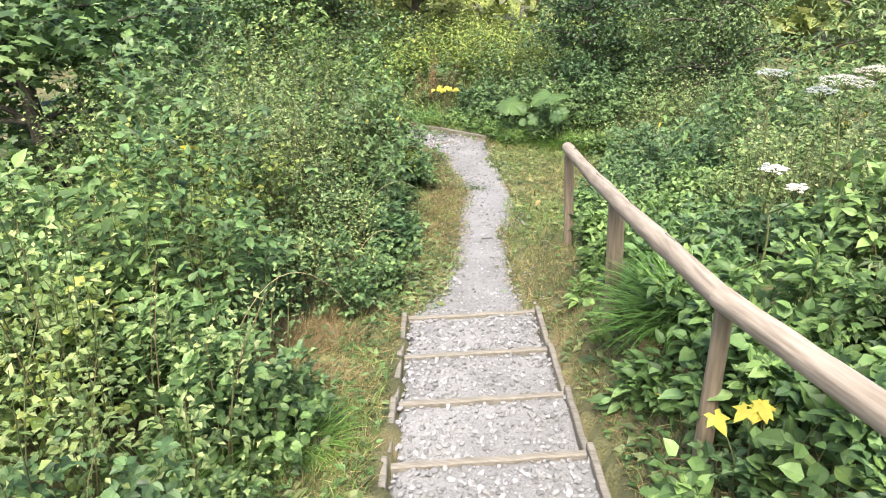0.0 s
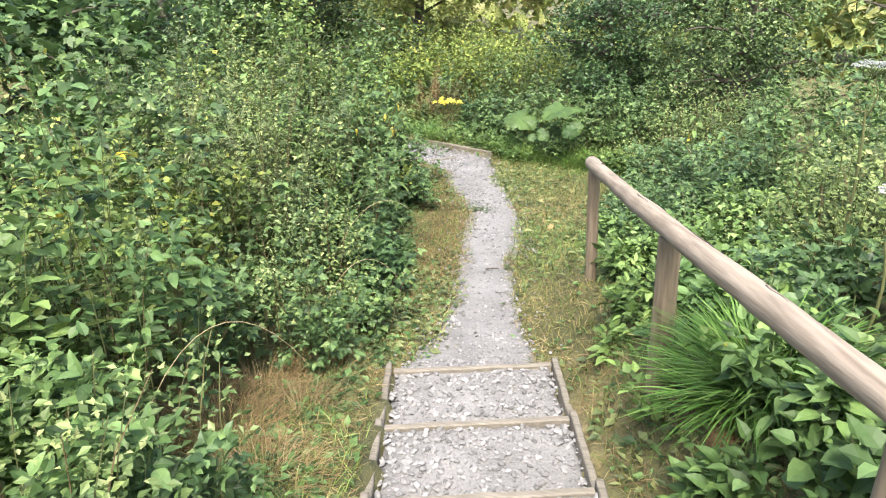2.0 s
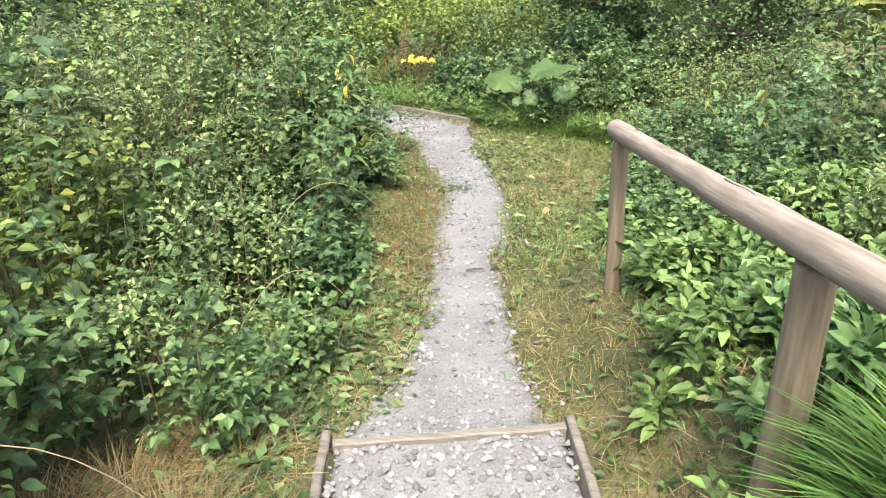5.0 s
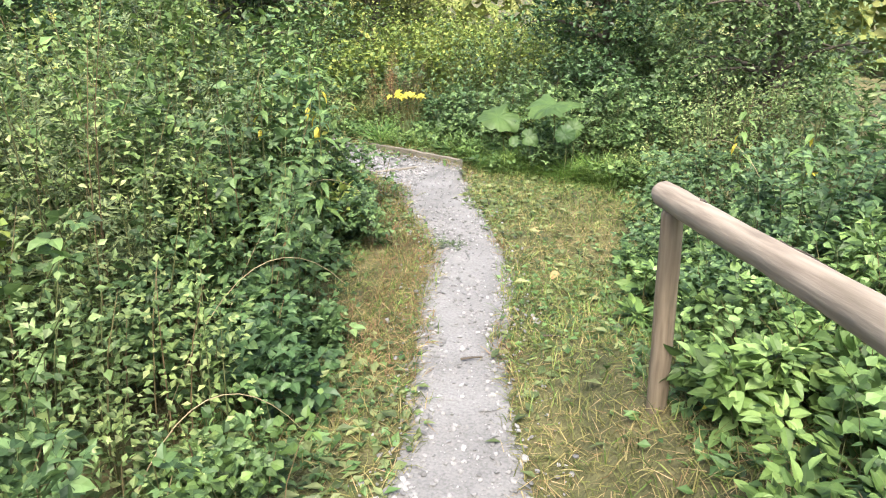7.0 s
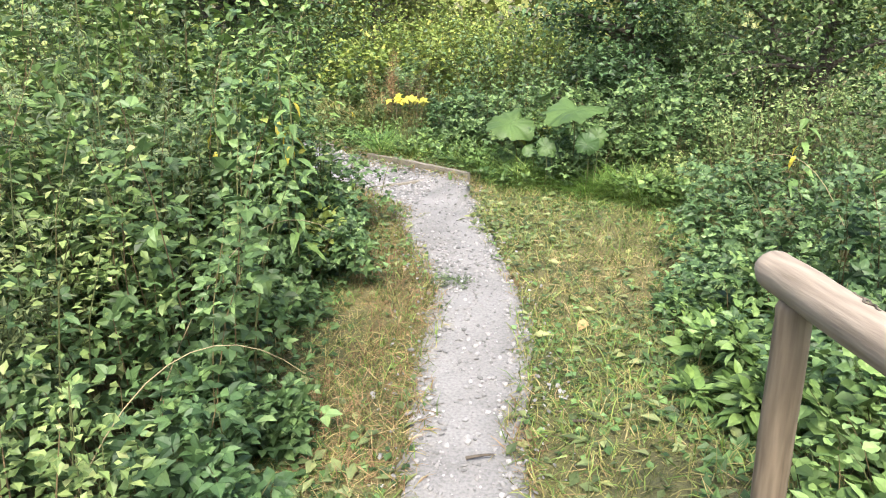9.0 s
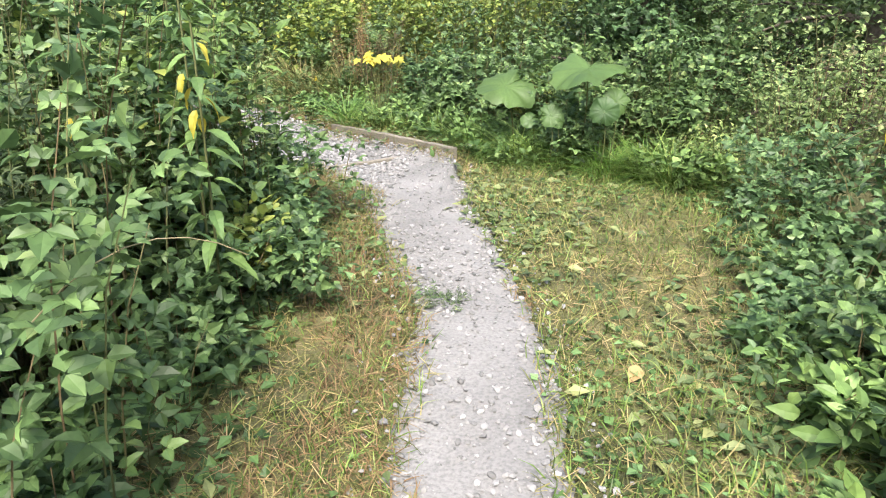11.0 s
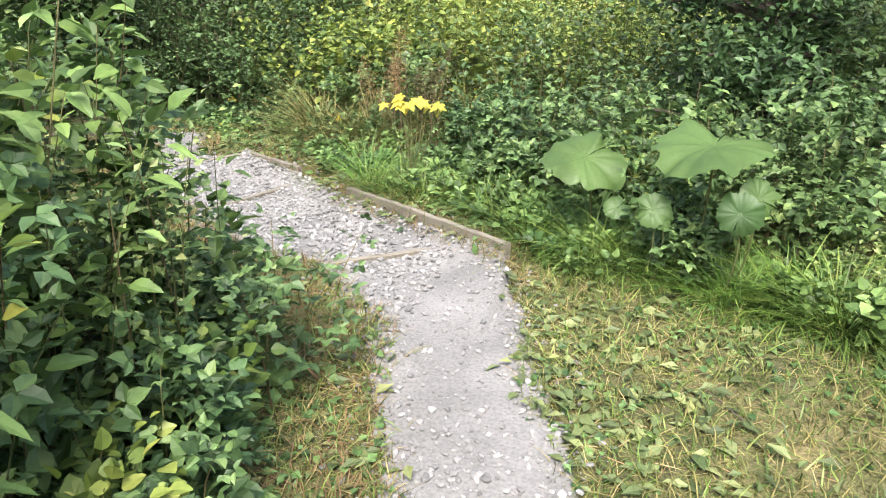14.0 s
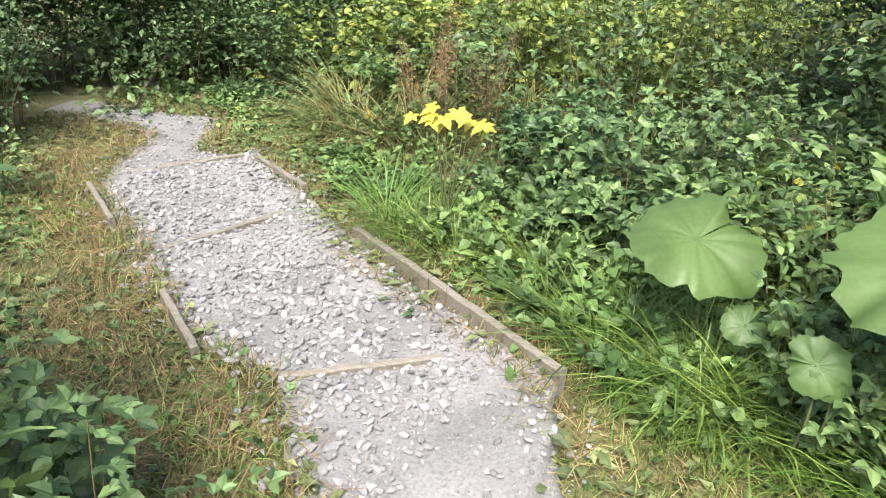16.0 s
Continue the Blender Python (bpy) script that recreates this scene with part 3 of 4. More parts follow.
def on_verge(g, count, grow=0.5):
    x, y = g.uniform(-5.6, 1.9, count), g.uniform(-4.0, 8.6, count)
    near = inside(OPEN, x, y) | (np.minimum(off_line(np.array(L_FOOT), x, y), off_line(np.array(R_FOOT), x, y)) < grow)
    edge = np.minimum(off_line(R_LINE, x, y), off_line(L_LINE, x, y))
    ok = near & np.where(0.97 * y - 0.24 * x < 0.2, ~inside(PATH_POLY, x, y) & (edge > 0.07), ~inside(PATH_POLY, x, y) | (edge < 0.035 + 0.05 * np.sin(5.3 * y + 2 * x) * np.sin(2.1 * y + 1) + 0.03 * g.normal(0, 1, count)) | (off_line(R_LINE[11:14], x, y) < 0.15 * g.uniform(0, 1, count)))
    return x[ok], y[ok]


def verge(name, count, shape, size, mat, flat, seed, label, pick=None):
    g = np.random.default_rng(seed)
    x, y = on_verge(g, count)
    if pick is not None:
        k = pick(x, y, g)
        x, y = x[k], y[k]
    n = len(x)
    az, el = g.uniform(0, 2 * math.pi, n), np.clip(g.normal(flat[0], flat[1], n), -0.1, 1.5)
    ahead = np.stack([np.cos(az) * np.cos(el), np.sin(az) * np.cos(el), np.sin(el)], 1)
    pos = np.stack([x, y, np.where(inside(PATH_POLY, x, y), path_top(x, y) - 0.006, level(x, y)) + np.where(el < 0.4, g.uniform(0, 0.035, n), 0)], 1)
    v, f = swarm(shape, pos, ahead, np.array([0, 0, 1.0]) + g.normal(0, 0.3, (n, 3)), size * g.uniform(0.5, 1.3, n))
    tagged(new(name, mesh_from(name, v, f, G[mat])), label, "grass", kind="stuff")


q_of = lambda x, y: 0.97 * y - 0.24 * x
patchy = lambda a, b, c: lambda x, y, g: (np.sin(a * x + b) * np.sin(a * 0.8 * y + 2 * b) + g.normal(0, 0.5, len(x))) > c
verge("mown_grass", 215000, sprig(0.05, 0.5), 0.085, "verge", (0.7, 0.45), 21, "short mown grass, yellowing, on the path verges")
verge("grass_clippings", 80000, sprig(0.035, 0.12), 0.085, "dry", (0.12, 0.16), 22, "dry straw-coloured cut stalks lying on the verges", lambda x, y, g: patchy(2.3, 0.4, -0.1)(x, y, g) & ((x < -0.9) | (y < 4.2) | (g.uniform(0, 1, len(x)) < 0.3)))
verge("green_grass", 170000, sprig(0.06, 0.6), 0.085, "grass", (0.9, 0.4), 23, "patches of fresh green grass in the mown verge", lambda x, y, g: patchy(1.9, 2.0, 0.3)(x, y, g) | ((y > 4.0) & (x > -0.9) & (g.uniform(0, 1, len(x)) < 0.5)))
verge("rusty_grass", 240000, sprig(0.05, 0.5), 0.085, "rust", (0.8, 0.45), 25, "reddish-brown scorched grass along the path edge", lambda x, y, g: (off_line(L_LINE, x, y) < 0.4 + 0.12 * np.sin(4 * y)) & (y > 1.6) & (g.uniform(0, 1, len(x)) < 0.8) | (off_line(R_LINE[11:], x, y) < 0.16) & (g.uniform(0, 1, len(x)) < 0.8) | (q_of(x, y) < 0.3) & (x > 0.3) & (g.uniform(0, 1, len(x)) < 0.35))
verge("cut_leaves", 50000, lite(0.5), 0.07, "mugwort", (0.15, 0.2), 26, "wilted cut leaves scattered over the mown verge", patchy(2.1, 3.1, 0.3))
verge("verge_weeds", 50000, lite(0.8), 0.038, "nettle", (0.25, 0.3), 24, "small green weed leaves flat in the mown verge", patchy(2.6, 1.1, 0.15))

verge("hedge_bottom_leaves", 120000, lite(0.6), 0.062, "nettle", (0.35, 0.35), 27, "low green leaves creeping out from under the hedges", lambda x, y, g: np.minimum(off_line(np.array(L_FOOT), x, y), off_line(np.array(R_FOOT), x, y)) < np.abs(g.normal(0, 0.17, len(x))))

# ---- plants ----
SPECIES = {
    # name: label, category, shoots per square metre of footprint, leaves a shoot, shape, leaf length, material, spread, lean, stem
    "nettle_clump": ("mid-green stinging nettle clump with toothed leaves", "nettle", 60, 44, "nettle", 0.085, "nettle", 0.07, 0.15, 0.0035),
    "bramble_bush": ("dense dark green bramble bush with arching canes", "bramble", 44, 28, "trio", 0.062, "bramble", 0.12, 0.3, 0.004),
    "mugwort_clump": ("tall grey-green mugwort clump with narrow leaves", "mugwort", 60, 32, "feather", 0.095, "mugwort", 0.07, 0.14, 0.0035),
    "hazel_bush": ("bright green shrub with rounded leaves beside the path", "shrub", 42, 44, "round", 0.065, "bright", 0.16, 0.25, 0.005),
    "hedge_shrub": ("small-leaved mid-green hedge shrub with upright shoots", "shrub", 60, 60, "small", 0.045, "pale", 0.14, 0.18, 0.0045),
    "shade_shrub": ("small-leaved green shrub, leaf colour darkened as in shade", "shrub", 46, 60, "small", 0.055, "dark", 0.2, 0.4, 0.005),
    "weed_clump": ("low green leafy weeds at the verge edge", "weed", 90, 16, "weed", 0.055, "nettle", 0.06, 0.5, 0.0025),
}
plant_seed = [100]


def plant(kind, x, y, r, h, thick=1.0, big=1.0, extra=None):
    label, cat, per, leaves, shape, size, mat, spread, lean, stem = SPECIES[kind]
    plant_seed[0] += 1
    far = float(min(off_line(R_LINE, np.array([x]), np.array([y]))[0], off_line(L_LINE, np.array([x]), np.array([y]))[0])) > 1.75
    if far and shape + "_far" in SHAPES:
        shape = shape + "_far"
    big = big if far else big * 1.02
    n = max(8, int(per * math.pi * r * r * thick))
    return clump(kind, label, cat, kind.replace("_", " ") + "s", x, y, r, h, n, leaves, shape, size * big, mat, plant_seed[0], spread, lean, stem=stem, extra=extra)


def hedge(line, offsets, seed, kinds, away, step=0.75):
    """Rows of mixed plants behind a line: offsets give distance, height, radius."""
    g = random.Random(seed)
    for dist, h, r in offsets:
        pts = resample(line, max(2, int(np.linalg.norm(np.diff(np.array(line), axis=0), axis=1).sum() / (step * r / 0.45))))
        tan = unit(np.gradient(pts, axis=0))
        for p, d in zip(pts, tan):
            n = np.array([-d[1], d[0]]) * away
            x, y = p + n * (dist + g.uniform(-0.12, 0.12)) + d * g.uniform(-0.15, 0.15)
            if inside(OPEN, np.array([x]), np.array([y]))[0]:
                continue
            if away > 0 and dist < 0.6 and -1.15 < y < -0.15:
                continue  # a hollow filled with dead stalks
            q = 0.97 * y - 0.24 * x
            kind = g.choice(kinds(q, dist))
            tall = h * g.uniform(0.62, 1.2) * (1.0 if away < 0 or dist < 0.3 else 0.95 + 0.38 * min(max(q, 0), 3) / 3)
            plant(kind, float(x), float(y), r * g.uniform(0.85, 1.15), tall, thick=0.85 if dist < 1.2 else 0.5, big=g.uniform(0.9, 1.25) if dist < 1.2 else g.uniform(1.2, 1.5), extra=(4, "yellow") if g.random() < 0.1 else None)


# left of the path
hedge(L_FOOT[:TURN_AT + 1], [(0.12, 0.5, 0.18), (0.36, 1.1, 0.28), (0.75, 1.55, 0.38), (1.3, 1.75, 0.46), (2.1, 1.95, 0.6)], 5,
      lambda q, d: ["weed_clump", "bramble_bush"] if d < 0.2 else (["bramble_bush", "nettle_clump", "hedge_shrub", "hedge_shrub"] if q < 2 else ["nettle_clump", "hedge_shrub", "hazel_bush", "bramble_bush"]), 1)
hedge(L_FOOT[TURN_AT:], [(0.3, 0.3, 0.3), (1.2, 0.8, 0.45)], 6, lambda q, d: ["weed_clump", "nettle_clump", "hedge_shrub"], 1)
# right of the path
hedge(R_FOOT[:5], [(0.12, 0.38, 0.3), (0.55, 0.6, 0.45), (1.1, 0.95, 0.5), (1.8, 1.4, 0.6), (2.7, 1.7, 0.7)], 7,
      lambda q, d: ["weed_clump", "nettle_clump", "bramble_bush"] if d < 0.7 else ["mugwort_clump", "nettle_clump", "mugwort_clump", "hedge_shrub"], -1)
hedge(R_FOOT[4:8], [(0.25, 0.6, 0.4), (0.8, 1.2, 0.5), (1.5, 1.6, 0.6), (2.4, 2.0, 0.7)], 8,
      lambda q, d: ["bramble_bush", "bramble_bush", "hedge_shrub", "shade_shrub"], -1)
hedge(R_FOOT[7:], [(0.2, 0.16, 0.2), (0.6, 0.26, 0.3), (1.15, 0.9, 0.45), (1.8, 1.4, 0.6), (2.8, 1.8, 0.75)], 9,
      lambda q, d: ["weed_clump"] if d < 0.5 else (["bramble_bush", "weed_clump"] if d < 0.8 else ["bramble_bush", "shade_shrub", "shade_shrub", "bramble_bush", "hazel_bush"]), -1)


def tree(x, y, h, r, mat, shape, size, leaves, label, seed):
    """Tapered trunk, limbs and a crown of many leaves in uneven clusters."""
    g = np.random.default_rng(seed)
    ob = base("tree", x, y, label, "tree", "trees")
    z = float(level(x, y))
    top = np.array([x + g.normal(0, 0.2), y + g.normal(0, 0.2), z + h * 0.75])
    foot = np.array([x, y, z - 0.1])
    mid = (foot + top) / 2 + g.normal(0, 0.15, 3)
    ts = np.linspace(0, 1, 10)[None]
    v, f = tubes(bend(foot[None, None], mid[None, None], top[None, None], ts), np.array([0.02 * h + 0.05]), np.array([0.02]), 10)
    part_of("trunk", v, f, BARK, ob, smooth=True)
    n = 26
    t = g.uniform(0.12, 0.95, n)
    p0 = bend(foot[None], mid[None], top[None], t)
    az = np.arange(n) * 2.4
    tips = p0 + np.stack([np.cos(az), np.sin(az), g.uniform(-0.15, 0.5, n)], 1) * (r * g.uniform(0.6, 1.1, n) * (1.15 - 0.6 * t))[:, None]
    p1 = (p0 + tips) / 2 + np.array([0, 0, 0.15 * r])
    for i in range(n):
        v, f = tubes(bend(p0[i:i + 1, None], p1[i:i + 1, None], tips[i:i + 1, None], np.linspace(0, 1, 6)[None]), np.array([0.035]), np.array([0.008]), 5)
        part_of("limb", v, f, BARK, ob, smooth=True)
    k = g.integers(0, n, leaves)
    c = bend(p0[k], p1[k], tips[k], g.uniform(0.3, 1.08, leaves)) + g.normal(0, 0.16 * r ** 0.6, (leaves, 3)) * np.array([1, 1, 0.7])
    c[:, 2] = np.maximum(c[:, 2], z + 0.15)
    a, e = g.uniform(0, 2 * math.pi, leaves), g.normal(-0.2, 0.4, leaves)
    v, f = swarm(SHAPES[shape], c, np.stack([np.cos(a) * np.cos(e), np.sin(a) * np.cos(e), np.sin(e)], 1), np.array([0, 0, 1.0]) + g.normal(0, 0.35, (leaves, 3)), size * g.uniform(0.6, 1.2, leaves))
    tagged(part_of("crown", v, f, G[mat], ob), kind="stuff")
    return ob


tree(-5.0, 1.8, 3.6, 1.6, "bramble", "palm", 0.16, 4200, "young sycamore with large dark lobed leaves behind nettles", 31)
tree(-6.0, 4.4, 3.6, 1.7, "nettle", "palm", 0.14, 4500, "sycamore with dark lobed leaves in the hedge", 32)
# trees with the dark leaves have their shade painted in by colour
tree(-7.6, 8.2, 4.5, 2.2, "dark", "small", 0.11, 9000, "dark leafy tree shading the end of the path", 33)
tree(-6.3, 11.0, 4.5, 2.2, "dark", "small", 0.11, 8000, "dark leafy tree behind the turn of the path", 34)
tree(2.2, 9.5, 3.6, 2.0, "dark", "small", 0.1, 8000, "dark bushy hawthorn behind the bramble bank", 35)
tree(4.6, 6.0, 3.6, 2.0, "pale", "narrow", 0.12, 8000, "grey-green willow behind tall weeds", 36)
tree(4.8, 1.5, 3.6, 2.0, "nettle", "narrow", 0.12, 7000, "green willow behind tall weeds", 37)
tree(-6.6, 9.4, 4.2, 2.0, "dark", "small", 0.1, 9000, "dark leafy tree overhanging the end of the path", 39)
tree(-4.3, 12.8, 5.5, 2.2, "sun_tint", "small", 0.11, 9000, "small green tree in open light, leaf colour brightened as sunlit", 38)
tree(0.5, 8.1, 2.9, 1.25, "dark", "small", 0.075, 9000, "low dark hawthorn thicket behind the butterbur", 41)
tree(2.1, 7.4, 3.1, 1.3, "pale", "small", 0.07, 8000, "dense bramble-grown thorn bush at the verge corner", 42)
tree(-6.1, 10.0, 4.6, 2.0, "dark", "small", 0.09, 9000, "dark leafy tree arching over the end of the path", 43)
for i, (x, y, r, h, k) in enumerate([(-1.6, 9.6, 0.9, 1.6, "hazel_bush"), (-2.6, 10.6, 1.0, 1.7, "hazel_bush"), (-0.6, 10.4, 1.0, 1.8, "hazel_bush"), (0.6, 9.3, 0.9, 1.7, "shade_shrub"), (-3.6, 9.7, 0.9, 1.4, "hazel_bush"), (-4.9, 9.9, 0.9, 1.5, "shade_shrub"),
                                    (-5.9, 9.2, 0.8, 1.2, "shade_shrub"), (-5.9, 6.3, 0.8, 1.3, "shade_shrub"), (-1.8, 12.2, 1.2, 2.0, "hazel_bush"), (0.4, 12.0, 1.2, 2.2, "hazel_bush"), (2.2, 11.8, 1.2, 2.2, "shade_shrub"), (-6.8, 7.6, 0.7, 1.0, "shade_shrub")]):
    plant(k, x, y, r, h, 0.6, 1.4)


def far_woods():
    """Distant thicket that closes the view all round, in the leaf colour brightened as sunlit."""
    g = np.random.default_rng(77)
    n = 26000
    a = g.uniform(0, 2 * math.pi, n)
    d = 16 + 10 * g.uniform(0, 1, n) ** 1.5
    lump = 3.2 + 1.3 * np.sin(a * 9) + 0.9 * np.sin(a * 23 + 1) + 0.5 * np.sin(a * 51)
    z = g.uniform(0, 1, n) * lump + (d - 16) * 0.25
    x, y = -1 + d * np.cos(a), 2 + d * np.sin(a)
    pos = np.stack([x, y, level(x, y) + z], 1)
    az, el = g.uniform(0, 2 * math.pi, n), g.normal(-0.2, 0.5, n)
    v, f = swarm(lite(0.85), pos, np.stack([np.cos(az) * np.cos(el), np.sin(az) * np.cos(el), np.sin(el)], 1), np.array([0, 0, 1.0]) + g.normal(0, 0.4, (n, 3)), g.uniform(0.35, 0.8, n))
    tagged(new("far_woods", mesh_from("far_woods", v, f, G["sun_tint"])), "distant green thicket closing the view", "woods", kind="stuff")


far_woods()


# ---- single plants ----
def stalk_of(parent, a, b, r, mat, name="stalk", sag=0.05):
    a, b = np.array(a, float), np.array(b, float)
    mid = (a + b) / 2 + np.array([sag, -sag, 0.04])
    v, f = tubes(bend(a[None, None], mid[None, None], b[None, None], np.linspace(0, 1, 8)[None]), np.array([r]), np.array([r * 0.6]), 6)
    return part_of(name, v, f, mat, parent, smooth=True)


def big_leaf(parent, centre, radius, face, turn, seed, ruffle=0.12):
    """A round pleated leaf with a notch at the stalk and a ruffled, toothed rim."""
    g = np.random.default_rng(seed)
    rings, spokes = 10, 64
    n = Vector(face).normalized()
    m = (n.to_track_quat("Z", "Y").to_matrix() @ Matrix.Rotation(turn, 3, "Z"))
    ang = np.linspace(-math.pi * 0.985, math.pi * 0.985, spokes)
    rim = 1 + 0.05 * np.sin(ang * 3 + seed) + 0.03 * np.sin(ang * 7 + 2 * seed) + 0.025 * np.sin(ang * 13 + seed) + g.normal(0, 0.035, spokes) - 0.25 * np.exp(-((np.abs(ang) - 2.92) / 0.2) ** 2)
    v = []
    for k in range(rings):
        t = k / (rings - 1)
        for a, q in zip(ang, rim):
            r = radius * t * (q if t > 0.5 else 1 + (q - 1) * t * 2)
            z = radius * (0.12 * t - 0.22 * t ** 3 + ruffle * t * t * (math.sin(a * 2 + seed * 1.7) + 0.5 * math.sin(a * 5 + seed) + 0.3 * math.sin(a * 9 + 2 * seed)) + 0.014 * t * math.cos(a * 16))
            v.append(m @ Vector((r * math.sin(a), r * math.cos(a), z)))
    f = []
    for k in range(rings - 1):
        for j in range(spokes - 1):
            p = k * spokes + j
            f += [(p, p + 1, p + spokes + 1), (p, p + spokes + 1, p + spokes)]
    return part_of("leaf", np.array(v) + np.array(centre), f, G["butterbur"], parent, smooth=True)


def butterbur():
    ob = base("butterbur", -0.4, 6.02, "butterbur with huge round ruffled pale green leaves on stalks", "butterbur")
    for i, (c, r, face, root) in enumerate([((-0.73, 6.24, 0.08), 0.23, (0.1, -0.42, 1.0), (-0.66, 6.3)), ((-0.13, 5.84, 0.31), 0.27, (-0.1, -0.12, 1.0), (-0.15, 5.95)), ((-0.36, 5.76, 0.0), 0.085, (-0.1, -0.8, 0.5), (-0.36, 5.8)), ((0.0, 5.6, 0.08), 0.1, (-0.1, -0.9, 0.3), (0.0, 5.7)),
                                           ((0.08, 5.72, 0.12), 0.1, (0.3, -0.8, 0.4), (0.05, 5.8)), ((-0.52, 6.12, -0.14), 0.075, (0.1, -0.6, 0.7), (-0.5, 6.2)), ((-0.31, 5.75, -0.03), 0.06, (0.3, -0.8, 0.4), (-0.32, 5.82))]):
        big_leaf(ob, c, r, face, 2.2 + 1.3 * i, i + 1, 0.14 if r > 0.2 else 0.09)
        stalk_of(ob, (*root, float(level(*root)) - 0.02), c, 0.008 if r > 0.2 else 0.005, STEM)


butterbur()


def leaf_spray(name, label, cat, x, y, z, n, shape, size, mat, spread, seed, stem=STEM):
    """A few large leaves round a stalk."""
    g = np.random.default_rng(seed)
    ob = base(name, x, y, label, cat)
    for i in range(n):
        c = np.array([[x, y, z]]) + g.normal(0, 1, (1, 3)) * np.array([spread, spread * 0.5, spread * 0.25])
        az = g.uniform(-2.6, -0.5)
        v, f = swarm(SHAPES[shape], c, np.array([[math.cos(az), math.sin(az), -0.45]]), np.array([[0, -0.3, 1.0]]), np.array([size * g.uniform(0.75, 1.2)]))
        part_of("leaf", v, f, G[mat], ob)
        stalk_of(ob, (x, y, float(level(x, y))), c[0], 0.0035, stem)
    return ob


leaf_spray("sycamore_seedling", "sycamore seedling with bright yellow lobed leaves under brambles", "seedling", -1.95, 6.92, 0.14, 11, "palm", 0.105, "yellow", 0.1, 4)
leaf_spray("hogweed_seedling", "low hogweed leaves turned yellow beside the handrail", "hogweed", 1.36, -2.0, 1.06, 4, "palm", 0.08, "yellow", 0.06, 8)


def hogweed(x, y, top, heads, seed):
    g = np.random.default_rng(seed)
    ob = base("hogweed", x, y, "tall hogweed with flat white flower heads on ribbed stems", "hogweed", "hogweeds")
    z = float(level(x, y))
    stalk_of(ob, (x, y, z), (x, y, top - 0.2), 0.008, STEM)
    for hx, hy, hz, r in heads:
        hub = np.array([x + hx, y + hy, top + hz])
        stalk_of(ob, (x, y, top - 0.25), hub - np.array([0, 0, 0.07]), 0.004, STEM)
        k = 26
        a, q = np.arange(k) * 2.4, np.sqrt((np.arange(k) + 0.5) / k)
        ends = hub + np.stack([r * q * np.cos(a), r * q * np.sin(a), -0.25 * r * q * q + g.normal(0, 0.004, k)], 1)
        foot = np.repeat(hub[None] - np.array([[0, 0, 0.07]]), k, 0)
        v, f = tubes(bend(foot[:, None], (foot[:, None] + ends[:, None]) / 2, ends[:, None], np.broadcast_to(np.linspace(0, 1, 3), (k, 3))), np.full(k, 0.0015), np.full(k, 0.001))
        umbel = part_of("umbel", v, f, STEM, ob)
        c = np.repeat(ends, 22, 0) + g.normal(0, r * 0.085, (k * 22, 3)) * np.array([1, 1, 0.25])
        az = g.uniform(0, 6.3, len(c))
        v, f = swarm(lite(0.85), c, np.stack([np.cos(az), np.sin(az), np.full(len(c), 0.1)], 1), np.tile([0, 0, 1.0], (len(c), 1)), np.full(len(c), 0.011))
        tagged(part_of("blossom", v, f, G["white"], umbel, "white blossom"), kind="stuff")


hogweed(1.95, -0.15, 1.8, [(0, 0, 0, 0.13), (0.14, 0.05, 0.04, 0.1), (-0.12, -0.06, -0.05, 0.07)], 1)
hogweed(1.68, 0.25, 1.75, [(0, 0, 0, 0.085)], 2)
hogweed(1.62, -0.5, 1.42, [(0, 0, 0, 0.06), (0.09, -0.12, -0.05, 0.045)], 3)


def tuft(name, label, x, y, r, h, n, mat, seed, width=0.022, kind="blade"):
    """Long arching grass blades from one root."""
    g = np.random.default_rng(seed)
    ob = base(name, x, y, label, "grass", "grass tufts")
    a, q = g.uniform(0, 6.3, n), np.sqrt(g.uniform(0, 1, n))
    p = np.stack([x + 0.5 * r * q * np.cos(a), y + 0.5 * r * q * np.sin(a), np.zeros(n)], 1)
    p[:, 2] = level(p[:, 0], p[:, 1]) - 0.01
    el = np.clip(1.45 - 0.75 * q + g.normal(0, 0.15, n), 0.3, 1.55)
    a = a + g.normal(0, 0.5, n)
    v, f = swarm(blade(width, 0.55), p, np.stack([np.cos(a) * np.cos(el), np.sin(a) * np.cos(el), np.sin(el)], 1), np.stack([-np.cos(a) * 0.4, -np.sin(a) * 0.4, np.ones(n)], 1), h * g.uniform(0.6, 1.15, n))
    tagged(part_of("grass_growth", v, f, G[mat], ob), kind="stuff")


tuft("grass_tuft", "lush bright green long grass tuft beside the handrail post", 1.27, -0.74, 0.32, 0.4, 1100, "lush", 1)
tuft("grass_tuft", "green grass tuft at the foot of the bramble hedge", -0.46, -1.7, 0.3, 0.26, 420, "lush", 3)
tuft("grass_tuft", "green grass tuft at the foot of the bramble hedge", -0.8, -2.2, 0.35, 0.32, 420, "lush", 4)
for i, (x, y) in enumerate(((-0.75, 5.95), (-0.9, 6.05), (-0.9, 6.2), (-0.6, 5.95), (-0.25, 5.75), (0.1, 5.6), (-1.2, 6.45))):
    tuft("grass_tuft", "pale green uncut grass tuft below the butterbur", x, y, 0.26, 0.22, 170, "grass", 10 + i)
for i, (x, y) in enumerate(((-3.0, 8.0), (-3.3, 8.3), (-2.6, 7.95), (-1.9, 8.4), (-2.3, 8.7))):
    tuft("tall_grass", "tall yellowing uncut grass behind the path edge", x, y, 0.4, 0.7, 260, "verge", 30 + i, 0.012)
